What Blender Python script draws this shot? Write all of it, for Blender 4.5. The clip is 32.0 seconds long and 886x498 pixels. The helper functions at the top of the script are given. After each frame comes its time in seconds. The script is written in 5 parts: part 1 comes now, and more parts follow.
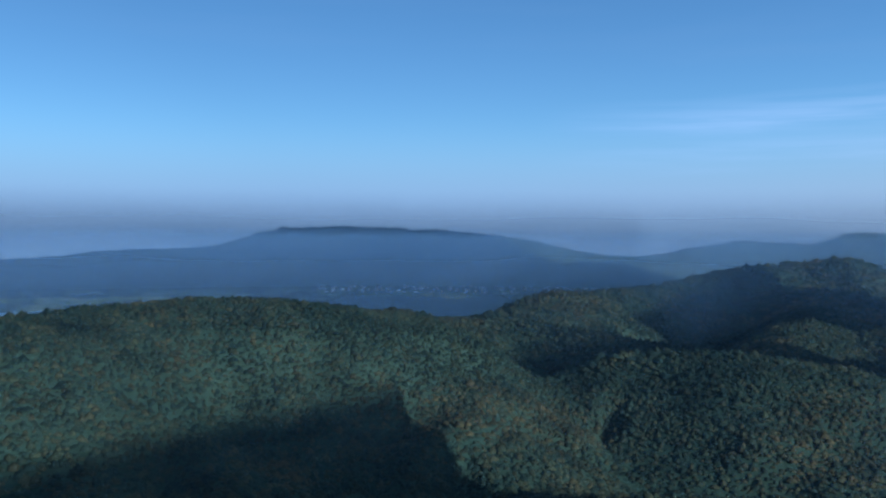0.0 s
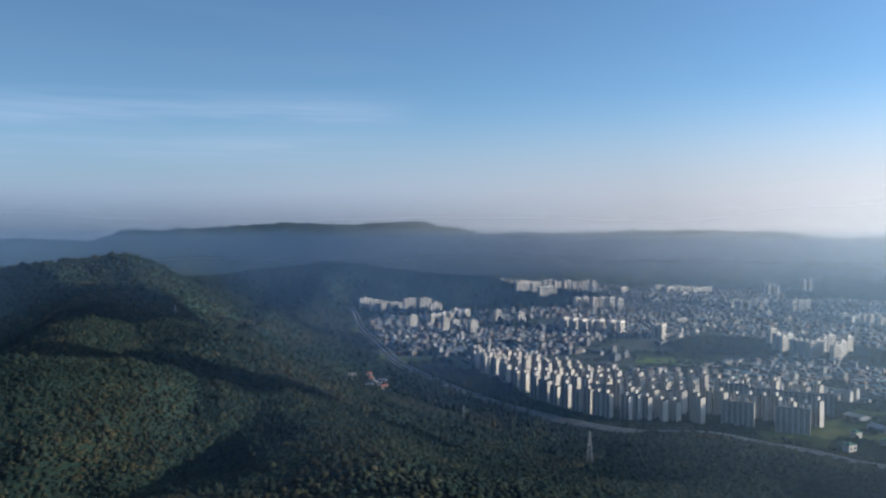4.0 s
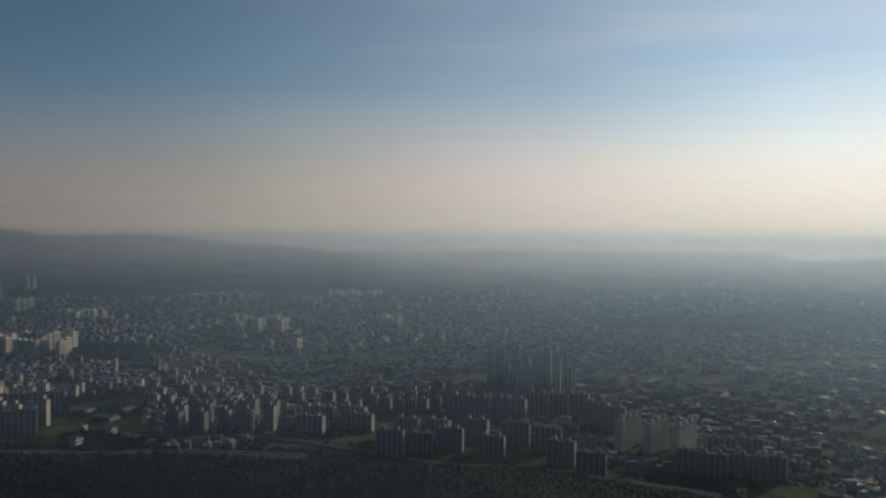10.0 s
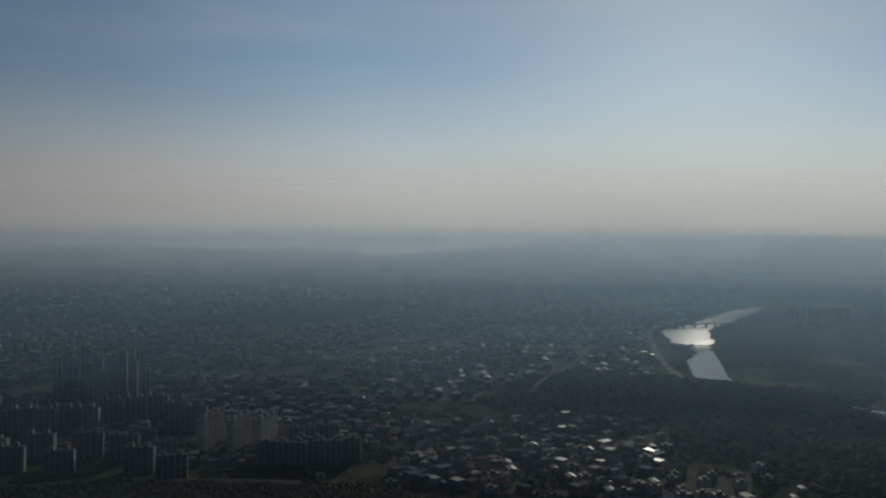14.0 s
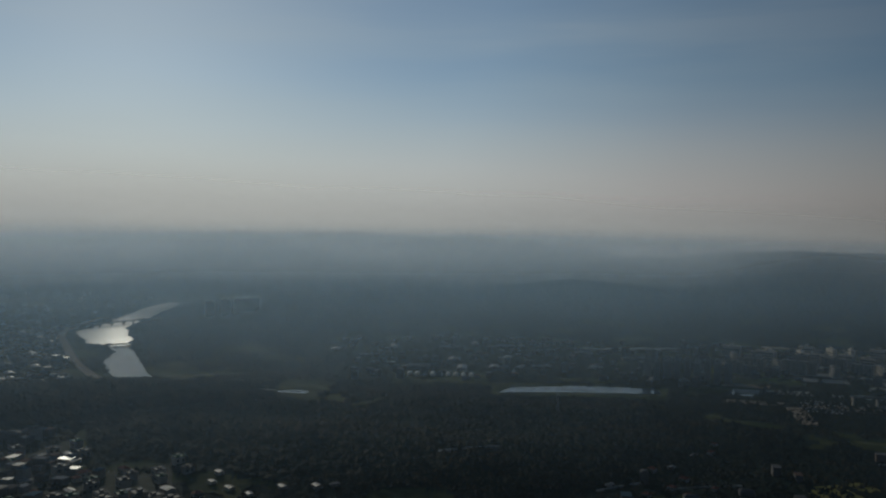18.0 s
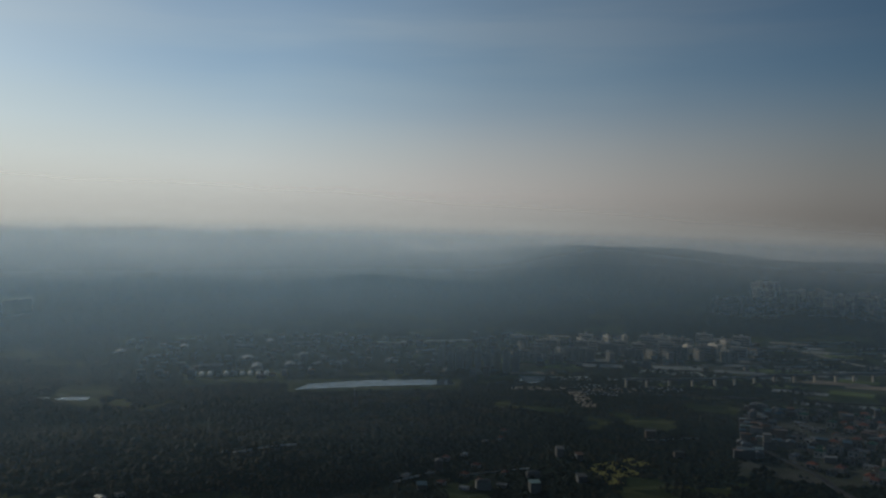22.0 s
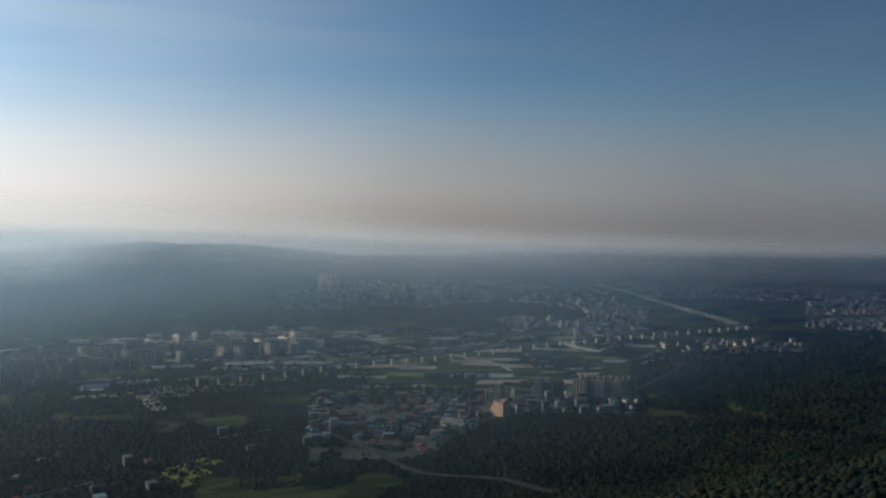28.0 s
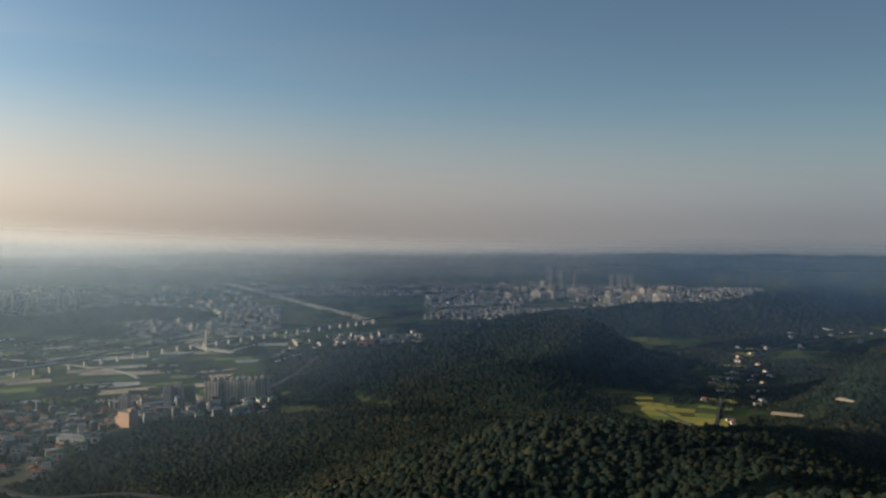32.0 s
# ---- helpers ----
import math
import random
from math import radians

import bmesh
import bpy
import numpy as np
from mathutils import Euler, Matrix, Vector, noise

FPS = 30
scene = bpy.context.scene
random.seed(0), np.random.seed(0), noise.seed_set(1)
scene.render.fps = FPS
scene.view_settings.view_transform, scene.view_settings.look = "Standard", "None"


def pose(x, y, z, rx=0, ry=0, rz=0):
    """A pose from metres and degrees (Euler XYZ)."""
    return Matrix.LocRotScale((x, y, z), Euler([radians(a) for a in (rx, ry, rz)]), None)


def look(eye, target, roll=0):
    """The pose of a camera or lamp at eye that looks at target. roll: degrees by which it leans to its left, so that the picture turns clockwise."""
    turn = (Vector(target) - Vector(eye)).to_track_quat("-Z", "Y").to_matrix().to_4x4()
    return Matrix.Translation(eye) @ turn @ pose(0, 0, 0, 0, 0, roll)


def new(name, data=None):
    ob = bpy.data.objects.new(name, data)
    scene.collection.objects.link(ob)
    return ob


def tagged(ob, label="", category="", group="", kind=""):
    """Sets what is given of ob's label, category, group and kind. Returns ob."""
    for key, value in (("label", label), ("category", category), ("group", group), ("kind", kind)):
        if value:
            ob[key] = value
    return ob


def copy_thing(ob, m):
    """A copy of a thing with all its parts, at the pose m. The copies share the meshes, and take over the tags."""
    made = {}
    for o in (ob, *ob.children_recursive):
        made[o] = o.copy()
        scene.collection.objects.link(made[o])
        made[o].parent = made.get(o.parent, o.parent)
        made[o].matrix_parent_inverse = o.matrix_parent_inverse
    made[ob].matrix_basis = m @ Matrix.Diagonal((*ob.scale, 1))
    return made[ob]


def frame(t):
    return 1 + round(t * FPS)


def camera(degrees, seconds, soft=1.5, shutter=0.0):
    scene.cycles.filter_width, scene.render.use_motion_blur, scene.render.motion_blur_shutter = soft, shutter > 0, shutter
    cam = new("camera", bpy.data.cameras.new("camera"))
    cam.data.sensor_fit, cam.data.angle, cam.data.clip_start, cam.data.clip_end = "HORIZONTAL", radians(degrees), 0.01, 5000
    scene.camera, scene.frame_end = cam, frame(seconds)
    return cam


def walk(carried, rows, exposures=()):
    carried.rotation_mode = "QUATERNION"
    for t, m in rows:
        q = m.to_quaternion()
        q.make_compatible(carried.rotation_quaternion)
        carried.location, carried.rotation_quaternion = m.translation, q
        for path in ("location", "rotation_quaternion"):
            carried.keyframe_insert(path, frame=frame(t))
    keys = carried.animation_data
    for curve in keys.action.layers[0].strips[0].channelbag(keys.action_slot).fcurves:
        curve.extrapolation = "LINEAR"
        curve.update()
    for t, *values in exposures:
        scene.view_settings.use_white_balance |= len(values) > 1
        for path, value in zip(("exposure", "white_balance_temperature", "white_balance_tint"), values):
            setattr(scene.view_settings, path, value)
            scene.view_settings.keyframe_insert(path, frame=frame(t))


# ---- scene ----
cam = camera(54.12, 32.0, soft=2.3)
# seconds, turn to the right, tilt, lean in degrees; the camera hovers at one spot 290 m over the plain
CAM_Z = 290.0
TURN = (
    (0.0, 0.59, -1.25, -0.40), (0.5, 7.41, -1.17, -0.44), (1.0, 13.47, -1.15, -0.42), (1.5, 19.81, -1.19, -0.37),
    (2.0, 26.15, -1.18, -0.41), (2.5, 31.26, -1.19, -0.35), (3.0, 36.37, -1.19, -0.36), (3.5, 40.83, -1.20, -0.36),
    (4.0, 45.77, -1.17, -0.32), (4.5, 51.03, -1.17, -0.33), (6.5, 68.70, -1.11, -0.29), (7.0, 73.67, -1.06, -0.31),
    (7.5, 77.71, -1.09, -0.24), (8.0, 81.49, -1.07, -0.28), (8.5, 85.44, -1.04, -0.33), (9.0, 88.28, -1.02, -0.33),
    (9.5, 91.12, -1.05, -0.32), (10.0, 94.00, -1.05, -0.37), (10.5, 97.02, -1.05, -0.44), (11.0, 100.11, -1.07, -0.39),
    (11.5, 103.30, -1.03, -0.33), (12.0, 106.88, -1.05, -0.36), (12.5, 110.05, -1.10, -0.49), (13.0, 113.51, -1.13, -0.43),
    (13.5, 117.47, -1.12, -0.37), (14.0, 121.19, -1.13, -0.41), (14.5, 126.06, -1.10, -0.44), (16.5, 145.17, -1.11, -0.57),
    (17.0, 151.56, -1.10, -0.50), (17.5, 155.52, -1.10, -0.43), (18.0, 158.34, -1.14, -0.41), (18.5, 161.72, -1.16, -0.34),
    (19.0, 164.02, -1.21, -0.31), (19.5, 165.82, -1.25, -0.31), (20.0, 166.47, -1.31, -0.28), (20.5, 167.82, -1.34, -0.29),
    (21.0, 168.30, -1.35, -0.30), (21.5, 169.70, -1.37, -0.30), (22.0, 171.77, -1.36, -0.33), (22.5, 174.54, -1.39, -0.29),
    (23.0, 176.72, -1.39, -0.27), (23.5, 179.36, -1.42, -0.26), (24.0, 181.90, -1.43, -0.25), (24.5, 184.04, -1.45, -0.26),
    (25.0, 186.48, -1.47, -0.25), (25.5, 188.33, -1.47, -0.22), (27.5, 197.33, -1.47, -0.17), (28.0, 199.63, -1.47, -0.17),
    (28.5, 202.41, -1.45, -0.17), (29.0, 205.65, -1.44, -0.15), (29.5, 208.34, -1.45, -0.13), (30.0, 211.38, -1.44, -0.17),
    (30.5, 214.16, -1.46, -0.12), (31.0, 216.71, -1.48, -0.17), (31.5, 219.06, -1.45, -0.17), (32.0, 223.60, -1.43, -0.23),
)
EXPOSURES = (
    (0.0, 0.95, 4950, -1), (2.5, 0.97, 5200, 0), (4.5, 0.68, 6150, 4), (7.0, -0.19, 7450, 4), (9.0, -0.68, 7200, 4), (11.0, -1.13, 6800, 3), (13.0, -1.62, 6350, 1),
    (17.0, -1.98, 6180, 0), (19.0, -1.9, 6200, 0), (22.0, -1.6, 6300, 0), (25.0, -1.14, 6500, 2), (28.0, -0.5, 6250, 2), (30.0, -0.1, 6500, 2), (32.0, 0.28, 7550, 4),
)
walk(cam, [(t, pose(0, 0, CAM_Z, 90 + tilt, lean, -turn)) for t, turn, tilt, lean in TURN], EXPOSURES)

# ---- sky and sun ----
SUN_AZ, SUN_EL = 138.0, 16.0


def polar(az, dist, z=0.0):
    """The place at a compass turn (degrees to the right of +y) and a distance from under the camera."""
    a = radians(az)
    return Vector((dist * math.sin(a), dist * math.cos(a), z))


world = bpy.data.worlds.new("sky")
scene.world = world
world.use_nodes = True
wt = world.node_tree
wt.nodes.clear()
w_out = wt.nodes.new("ShaderNodeOutputWorld")
w_bg = wt.nodes.new("ShaderNodeBackground")
w_sky = wt.nodes.new("ShaderNodeTexSky")
w_sky.sky_type = "NISHITA"
w_sky.sun_disc = False
w_sky.sun_elevation = radians(SUN_EL)
w_sky.sun_rotation = radians(SUN_AZ)
w_sky.altitude = 300
w_sky.air_density = 0.8
w_sky.dust_density = 0.2
w_sky.ozone_density = 2.7
w_bg.inputs["Strength"].default_value = 0.13


def world_node(kind, operation=None, **inputs):
    n = wt.nodes.new(kind)
    if operation:
        n.operation = operation
    for key, value in inputs.items():
        n.inputs[int(key[1:])].default_value = value
    return n


# the haze low in the sky: pinkish grey, brighter towards the sun
w_dir = wt.nodes.new("ShaderNodeTexCoord")
# the air goes on below the level of the eye
w_level = world_node("ShaderNodeVectorMath", "MAXIMUM")
w_level.inputs[1].default_value = (-1.0, -1.0, 0.004)
wt.links.new(w_dir.outputs["Generated"], w_level.inputs[0])
wt.links.new(w_level.outputs[0], w_sky.inputs["Vector"])
w_split = wt.nodes.new("ShaderNodeSeparateXYZ")
wt.links.new(w_dir.outputs["Generated"], w_split.inputs[0])
w_low = world_node("ShaderNodeMapRange", None, _1=0.0, _2=0.195, _3=1.0, _4=0.0)
w_low.interpolation_type = "SMOOTHERSTEP"
wt.links.new(w_split.outputs["Z"], w_low.inputs[0])
w_cos = world_node("ShaderNodeVectorMath", "DOT_PRODUCT")
w_cos.inputs[1].default_value = polar(SUN_AZ, math.cos(radians(SUN_EL)), math.sin(radians(SUN_EL)))
wt.links.new(w_dir.outputs["Generated"], w_cos.inputs[0])
w_half = world_node("ShaderNodeMapRange", None, _1=-1.0, _2=1.0, _3=0.0, _4=1.0)
wt.links.new(w_cos.outputs["Value"], w_half.inputs[0])
w_rise = world_node("ShaderNodeMapRange", None, _1=0.30, _2=0.80, _3=0.145, _4=0.205)
wt.links.new(w_half.outputs[0], w_rise.inputs[0])
wt.links.new(w_rise.outputs[0], w_low.inputs[2])
w_ramp = wt.nodes.new("ShaderNodeValToRGB")
for _ in range(4):
    w_ramp.color_ramp.elements.new(0.5)
for e, (p, c) in zip(w_ramp.color_ramp.elements, ((0.10, (0.35, 0.44, 0.65)), (0.34, (0.30, 0.34, 0.45)), (0.60, (0.36, 0.335, 0.375)), (0.76, (0.54, 0.468, 0.462)), (0.90, (0.96, 0.80, 0.785)), (1.0, (1.0, 0.91, 0.88)))):
    e.position, e.color = p, (*c, 1)
wt.links.new(w_half.outputs[0], w_ramp.inputs["Fac"])
w_glow = world_node("ShaderNodeVectorMath", "SCALE", _3=10.0)
# the thick air along the horizon swallows part of the light
w_thick = world_node("ShaderNodeMapRange", None, _1=-0.01, _2=0.05, _3=8.0, _4=10.2)
w_thick.interpolation_type = "SMOOTHSTEP"
wt.links.new(w_split.outputs["Z"], w_thick.inputs[0])
wt.links.new(w_thick.outputs[0], w_glow.inputs[3])
wt.links.new(w_ramp.outputs["Color"], w_glow.inputs[0])
# thin streaks of high cloud
w_streak = wt.nodes.new("ShaderNodeMapping")
w_streak.inputs["Scale"].default_value = (1.6, 1.6, 14.0)
w_streak.inputs["Rotation"].default_value = (radians(3), radians(-4), 0)
wt.links.new(w_dir.outputs["Generated"], w_streak.inputs["Vector"])
w_cloud = wt.nodes.new("ShaderNodeTexNoise")
w_cloud.inputs["Scale"].default_value, w_cloud.inputs["Detail"].default_value = 1.4, 5.0
wt.links.new(w_streak.outputs["Vector"], w_cloud.inputs["Vector"])
w_thin = world_node("ShaderNodeMapRange", None, _1=0.52, _2=0.80, _3=0.0, _4=0.08)
wt.links.new(w_cloud.outputs["Fac"], w_thin.inputs[0])
w_both = world_node("ShaderNodeMath", "MAXIMUM")
# a bank of cirrus drawn out over the wooded hills
w_bank = world_node("ShaderNodeVectorMath", "DOT_PRODUCT")
w_bank.inputs[1].default_value = polar(26.0, math.cos(radians(6.4)), math.sin(radians(6.4)))
wt.links.new(w_dir.outputs["Generated"], w_bank.inputs[0])
w_round = world_node("ShaderNodeMapRange", None, _1=math.cos(radians(20)), _2=math.cos(radians(4)), _3=0.0, _4=1.0)
w_round.interpolation_type = "SMOOTHSTEP"
wt.links.new(w_bank.outputs["Value"], w_round.inputs[0])
w_belt = wt.nodes.new("ShaderNodeValToRGB")
for _ in range(3):
    w_belt.color_ramp.elements.new(0.5)
for e, (p, c) in zip(w_belt.color_ramp.elements, ((0.050, 0.0), (0.080, 0.6), (0.096, 0.25), (0.116, 1.0), (0.140, 0.0))):
    e.position, e.color = p, (c, c, c, 1)
w_tilt = world_node("ShaderNodeVectorMath", "DOT_PRODUCT")
w_tilt.inputs[1].default_value = (-0.035, 0.0, 1.0)
wt.links.new(w_dir.outputs["Generated"], w_tilt.inputs[0])
w_pull = wt.nodes.new("ShaderNodeMapping")
w_pull.inputs["Scale"].default_value = (5.0, 5.0, 90.0)
wt.links.new(w_dir.outputs["Generated"], w_pull.inputs["Vector"])
w_wisp = wt.nodes.new("ShaderNodeTexNoise")
w_wisp.inputs["Scale"].default_value, w_wisp.inputs["Detail"].default_value = 1.0, 6.0
wt.links.new(w_pull.outputs["Vector"], w_wisp.inputs["Vector"])
w_waver = world_node("ShaderNodeMath", "MULTIPLY_ADD", _1=0.03, _2=-0.015)
wt.links.new(w_wisp.outputs["Fac"], w_waver.inputs[0])
w_height = world_node("ShaderNodeMath", "ADD")
wt.links.new(w_tilt.outputs["Value"], w_height.inputs[0])
wt.links.new(w_waver.outputs[0], w_height.inputs[1])
wt.links.new(w_height.outputs[0], w_belt.inputs["Fac"])
w_ragged = world_node("ShaderNodeMapRange", None, _1=0.35, _2=0.68, _3=0.05, _4=0.5)
wt.links.new(w_wisp.outputs["Fac"], w_ragged.inputs[0])
w_veil = world_node("ShaderNodeMath", "MULTIPLY")
wt.links.new(w_belt.outputs["Color"], w_veil.inputs[0])
wt.links.new(w_round.outputs[0], w_veil.inputs[1])
w_cirrus = world_node("ShaderNodeMath", "MULTIPLY")
wt.links.new(w_veil.outputs[0], w_cirrus.inputs[0])
wt.links.new(w_ragged.outputs[0], w_cirrus.inputs[1])
w_lowmax = world_node("ShaderNodeMath", "MULTIPLY", _1=0.92)
wt.links.new(w_low.outputs[0], w_lowmax.inputs[0])
wt.links.new(w_lowmax.outputs[0], w_both.inputs[0])
# a grey veil of thin cloud on the sunny side
w_side = world_node("ShaderNodeMapRange", None, _1=0.70, _2=0.97, _3=0.0, _4=0.24)
w_side.interpolation_type = "SMOOTHSTEP"
wt.links.new(w_half.outputs[0], w_side.inputs[0])
wt.links.new(w_thin.outputs[0], w_both.inputs[1])
w_mix = wt.nodes.new("ShaderNodeMix")
w_mix.data_type = "RGBA"
wt.links.new(w_both.outputs[0], w_mix.inputs[0])
wt.links.new(w_sky.outputs["Color"], w_mix.inputs[6])
wt.links.new(w_glow.outputs["Vector"], w_mix.inputs[7])
w_ice = world_node("ShaderNodeVectorMath", "SCALE", _3=15.0)
wt.links.new(w_ramp.outputs["Color"], w_ice.inputs[0])
w_veiled = wt.nodes.new("ShaderNodeMix")
w_veiled.data_type = "RGBA"
w_veiled.inputs[7].default_value = (8.4, 8.7, 8.6, 1)
w_patch = world_node("ShaderNodeMapRange", None, _1=0.36, _2=0.66, _3=0.78, _4=1.28)
wt.links.new(w_cloud.outputs["Fac"], w_patch.inputs[0])
w_drawn = world_node("ShaderNodeMath", "MULTIPLY")
wt.links.new(w_side.outputs[0], w_drawn.inputs[0])
wt.links.new(w_patch.outputs[0], w_drawn.inputs[1])
wt.links.new(w_drawn.outputs[0], w_veiled.inputs[0])
wt.links.new(w_mix.outputs[2], w_veiled.inputs[6])
w_topped = wt.nodes.new("ShaderNodeMix")
w_topped.data_type = "RGBA"
wt.links.new(w_cirrus.outputs[0], w_topped.inputs[0])
wt.links.new(w_veiled.outputs[2], w_topped.inputs[6])
wt.links.new(w_ice.outputs["Vector"], w_topped.inputs[7])
# the whole sky brightens towards the sun through the thin veil of cloud
w_aureole = wt.nodes.new("ShaderNodeValToRGB")
for _ in range(6):
    w_aureole.color_ramp.elements.new(0.5)
for e, (p, c) in zip(w_aureole.color_ramp.elements, ((0.10, 0.36), (0.23, 0.43), (0.41, 0.55), (0.60, 0.66), (0.727, 0.75), (0.835, 0.9), (0.90, 1.08), (0.96, 1.42))):
    e.position, e.color = p, (c / 2, c / 2, c / 2, 1)
wt.links.new(w_half.outputs[0], w_aureole.inputs["Fac"])
w_double = world_node("ShaderNodeVectorMath", "SCALE", _3=2.0)
wt.links.new(w_aureole.outputs["Color"], w_double.inputs[0])
w_lit = world_node("ShaderNodeVectorMath", "MULTIPLY")
wt.links.new(w_topped.outputs[2], w_lit.inputs[0])
wt.links.new(w_double.outputs["Vector"], w_lit.inputs[1])
wt.links.new(w_lit.outputs["Vector"], w_bg.inputs["Color"])
wt.links.new(w_bg.outputs["Background"], w_out.inputs["Surface"])

sun_lamp = bpy.data.lights.new("sun", "SUN")
sun_lamp.energy, sun_lamp.angle, sun_lamp.color = 4.6, radians(0.6), (1.0, 0.875, 0.73)
sun = new("sun", sun_lamp)
sun.matrix_world = look(polar(SUN_AZ, 3000 * math.cos(radians(SUN_EL)), 3000 * math.sin(radians(SUN_EL))), (0, 0, 0))


# ---- materials ----
def material(name, rough=0.8, metal=0.0):
    m = bpy.data.materials.new(name)
    m.use_nodes = True
    b = m.node_tree.nodes["Principled BSDF"]
    b.inputs["Roughness"].default_value = rough
    b.inputs["Metallic"].default_value = metal
    return m, m.node_tree, b


def node(tree, kind, **inputs):
    n = tree.nodes.new(kind)
    for key, value in inputs.items():
        n.inputs[key.replace("_", " ")].default_value = value
    return n


def ramp(tree, fac, stops):
    r = tree.nodes.new("ShaderNodeValToRGB")
    while len(r.color_ramp.elements) < len(stops):
        r.color_ramp.elements.new(0.5)
    for e, (p, c) in zip(r.color_ramp.elements, stops):
        e.position, e.color = p, (*c, 1)
    tree.links.new(fac, r.inputs["Fac"])
    return r.outputs["Color"]


def blend(tree, kind, fac, a, b):
    n = tree.nodes.new("ShaderNodeMix")
    n.data_type, n.blend_type = "RGBA", kind
    for socket, value in ((n.inputs[0], fac), (n.inputs[6], a), (n.inputs[7], b)):
        if hasattr(value, "links"):
            tree.links.new(value, socket)
        elif isinstance(value, tuple):
            socket.default_value = (*value, 1)
        else:
            socket.default_value = value
    return n.outputs[2]


def place_noise(tree, scale, detail=3.0, stretch=None):
    """Noise over the place itself, in metres."""
    g = tree.nodes.new("ShaderNodeNewGeometry")
    n = node(tree, "ShaderNodeTexNoise", Scale=scale, Detail=detail)
    if stretch:
        mp = tree.nodes.new("ShaderNodeMapping")
        mp.inputs["Scale"].default_value = stretch
        tree.links.new(g.outputs["Position"], mp.inputs["Vector"])
        tree.links.new(mp.outputs["Vector"], n.inputs["Vector"])
    else:
        tree.links.new(g.outputs["Position"], n.inputs["Vector"])
    return n.outputs["Fac"]


def bump(tree, bsdf, height, distance, strength=0.6):
    b = node(tree, "ShaderNodeBump", Strength=strength, Distance=distance)
    tree.links.new(height, b.inputs["Height"])
    tree.links.new(b.outputs["Normal"], bsdf.inputs["Normal"])


def two_scale(name, dark, light, coarse, fine, rough=0.8, relief=0.0, vary=0.0):
    """A surface with stains at two sizes, and a tone of its own for each object."""
    m, t, b = material(name, rough)
    a = ramp(t, place_noise(t, coarse), ((0.3, dark), (0.7, light)))
    f = place_noise(t, fine, 4.0)
    c = blend(t, "MULTIPLY", 0.5, a, ramp(t, f, ((0.25, (0.6, 0.6, 0.6)), (0.75, (1.25, 1.25, 1.25)))))
    if vary:
        o = t.nodes.new("ShaderNodeObjectInfo")
        c = blend(t, "MULTIPLY", 1.0, c, ramp(t, o.outputs["Random"], ((0.0, (1 - vary, 1 - vary, 1 - 0.8 * vary)), (1.0, (1 + vary * 0.4, 1 + 0.3 * vary, 1.0)))))
    t.links.new(c, b.inputs["Base Color"])
    if relief:
        bump(t, b, f, relief)
    return m


def foliage(name, tones, patch):
    """Leaves: tones by clump, over stands of other kinds of trees."""
    m, t, b = material(name, 0.75)
    g = t.nodes.new("ShaderNodeNewGeometry")
    c = ramp(t, g.outputs["Random Per Island"], tuple((i / (len(tones) - 1), c) for i, c in enumerate(tones)))
    stand = ramp(t, place_noise(t, 0.006, 4.0), ((0.35, (0.58, 0.68, 0.68)), (0.52, (1.0, 1.0, 0.92)), (0.60, patch)))
    c = blend(t, "MULTIPLY", 1.0, c, stand)
    c = blend(t, "MULTIPLY", 1.0, c, ramp(t, place_noise(t, 0.028, 3.0), ((0.3, (0.6, 0.62, 0.66)), (0.7, (1.4, 1.34, 1.22)))))
    grain = place_noise(t, 0.9, 3.0)
    c = blend(t, "MULTIPLY", 0.5, c, ramp(t, grain, ((0.32, (0.4, 0.42, 0.45)), (0.68, (1.6, 1.55, 1.45)))))
    t.links.new(c, b.inputs["Base Color"])
    b.inputs["Specular IOR Level"].default_value = 0.15
    bump(t, b, grain, 1.1, 0.8)
    return m


LEAF = foliage("leaves", ((0.012, 0.022, 0.022), (0.016, 0.027, 0.025), (0.024, 0.031, 0.022), (0.032, 0.034, 0.024)), (1.3, 1.07, 0.9))
FOREST_FLOOR = two_scale("forest_floor", (0.015, 0.028, 0.022), (0.025, 0.040, 0.028), 0.01, 0.25, 0.95, 1.5)
FIELD = two_scale("field_grass", (0.028, 0.045, 0.020), (0.068, 0.072, 0.036), 0.009, 0.15, 0.95, 0.4)
_v = FIELD.node_tree.nodes.new("ShaderNodeTexVoronoi")
_v.inputs["Scale"].default_value = 0.016
_g = FIELD.node_tree.nodes.new("ShaderNodeNewGeometry")
_m = FIELD.node_tree.nodes.new("ShaderNodeMapping")
_m.inputs["Scale"].default_value, _m.inputs["Rotation"].default_value = (1.0, 2.4, 0.0), (0, 0, radians(25))
FIELD.node_tree.links.new(_g.outputs["Position"], _m.inputs["Vector"])
FIELD.node_tree.links.new(_m.outputs["Vector"], _v.inputs["Vector"])
_b = FIELD.node_tree.nodes["Principled BSDF"]
_old = _b.inputs["Base Color"].links[0].from_socket
_tone = ramp(FIELD.node_tree, _v.outputs["Color"], ((0.1, (0.45, 0.6, 0.5)), (0.5, (0.9, 1.0, 0.8)), (0.9, (1.7, 1.5, 1.2))))
FIELD.node_tree.links.new(blend(FIELD.node_tree, "MULTIPLY", 1.0, _old, _tone), _b.inputs["Base Color"])
TOWN_GROUND = two_scale("town_ground", (0.045, 0.058, 0.036), (0.115, 0.11, 0.095), 0.02, 0.12, 0.9, 0.2)
ASPHALT = two_scale("asphalt", (0.05, 0.05, 0.052), (0.075, 0.075, 0.075), 0.05, 0.8, 0.8)
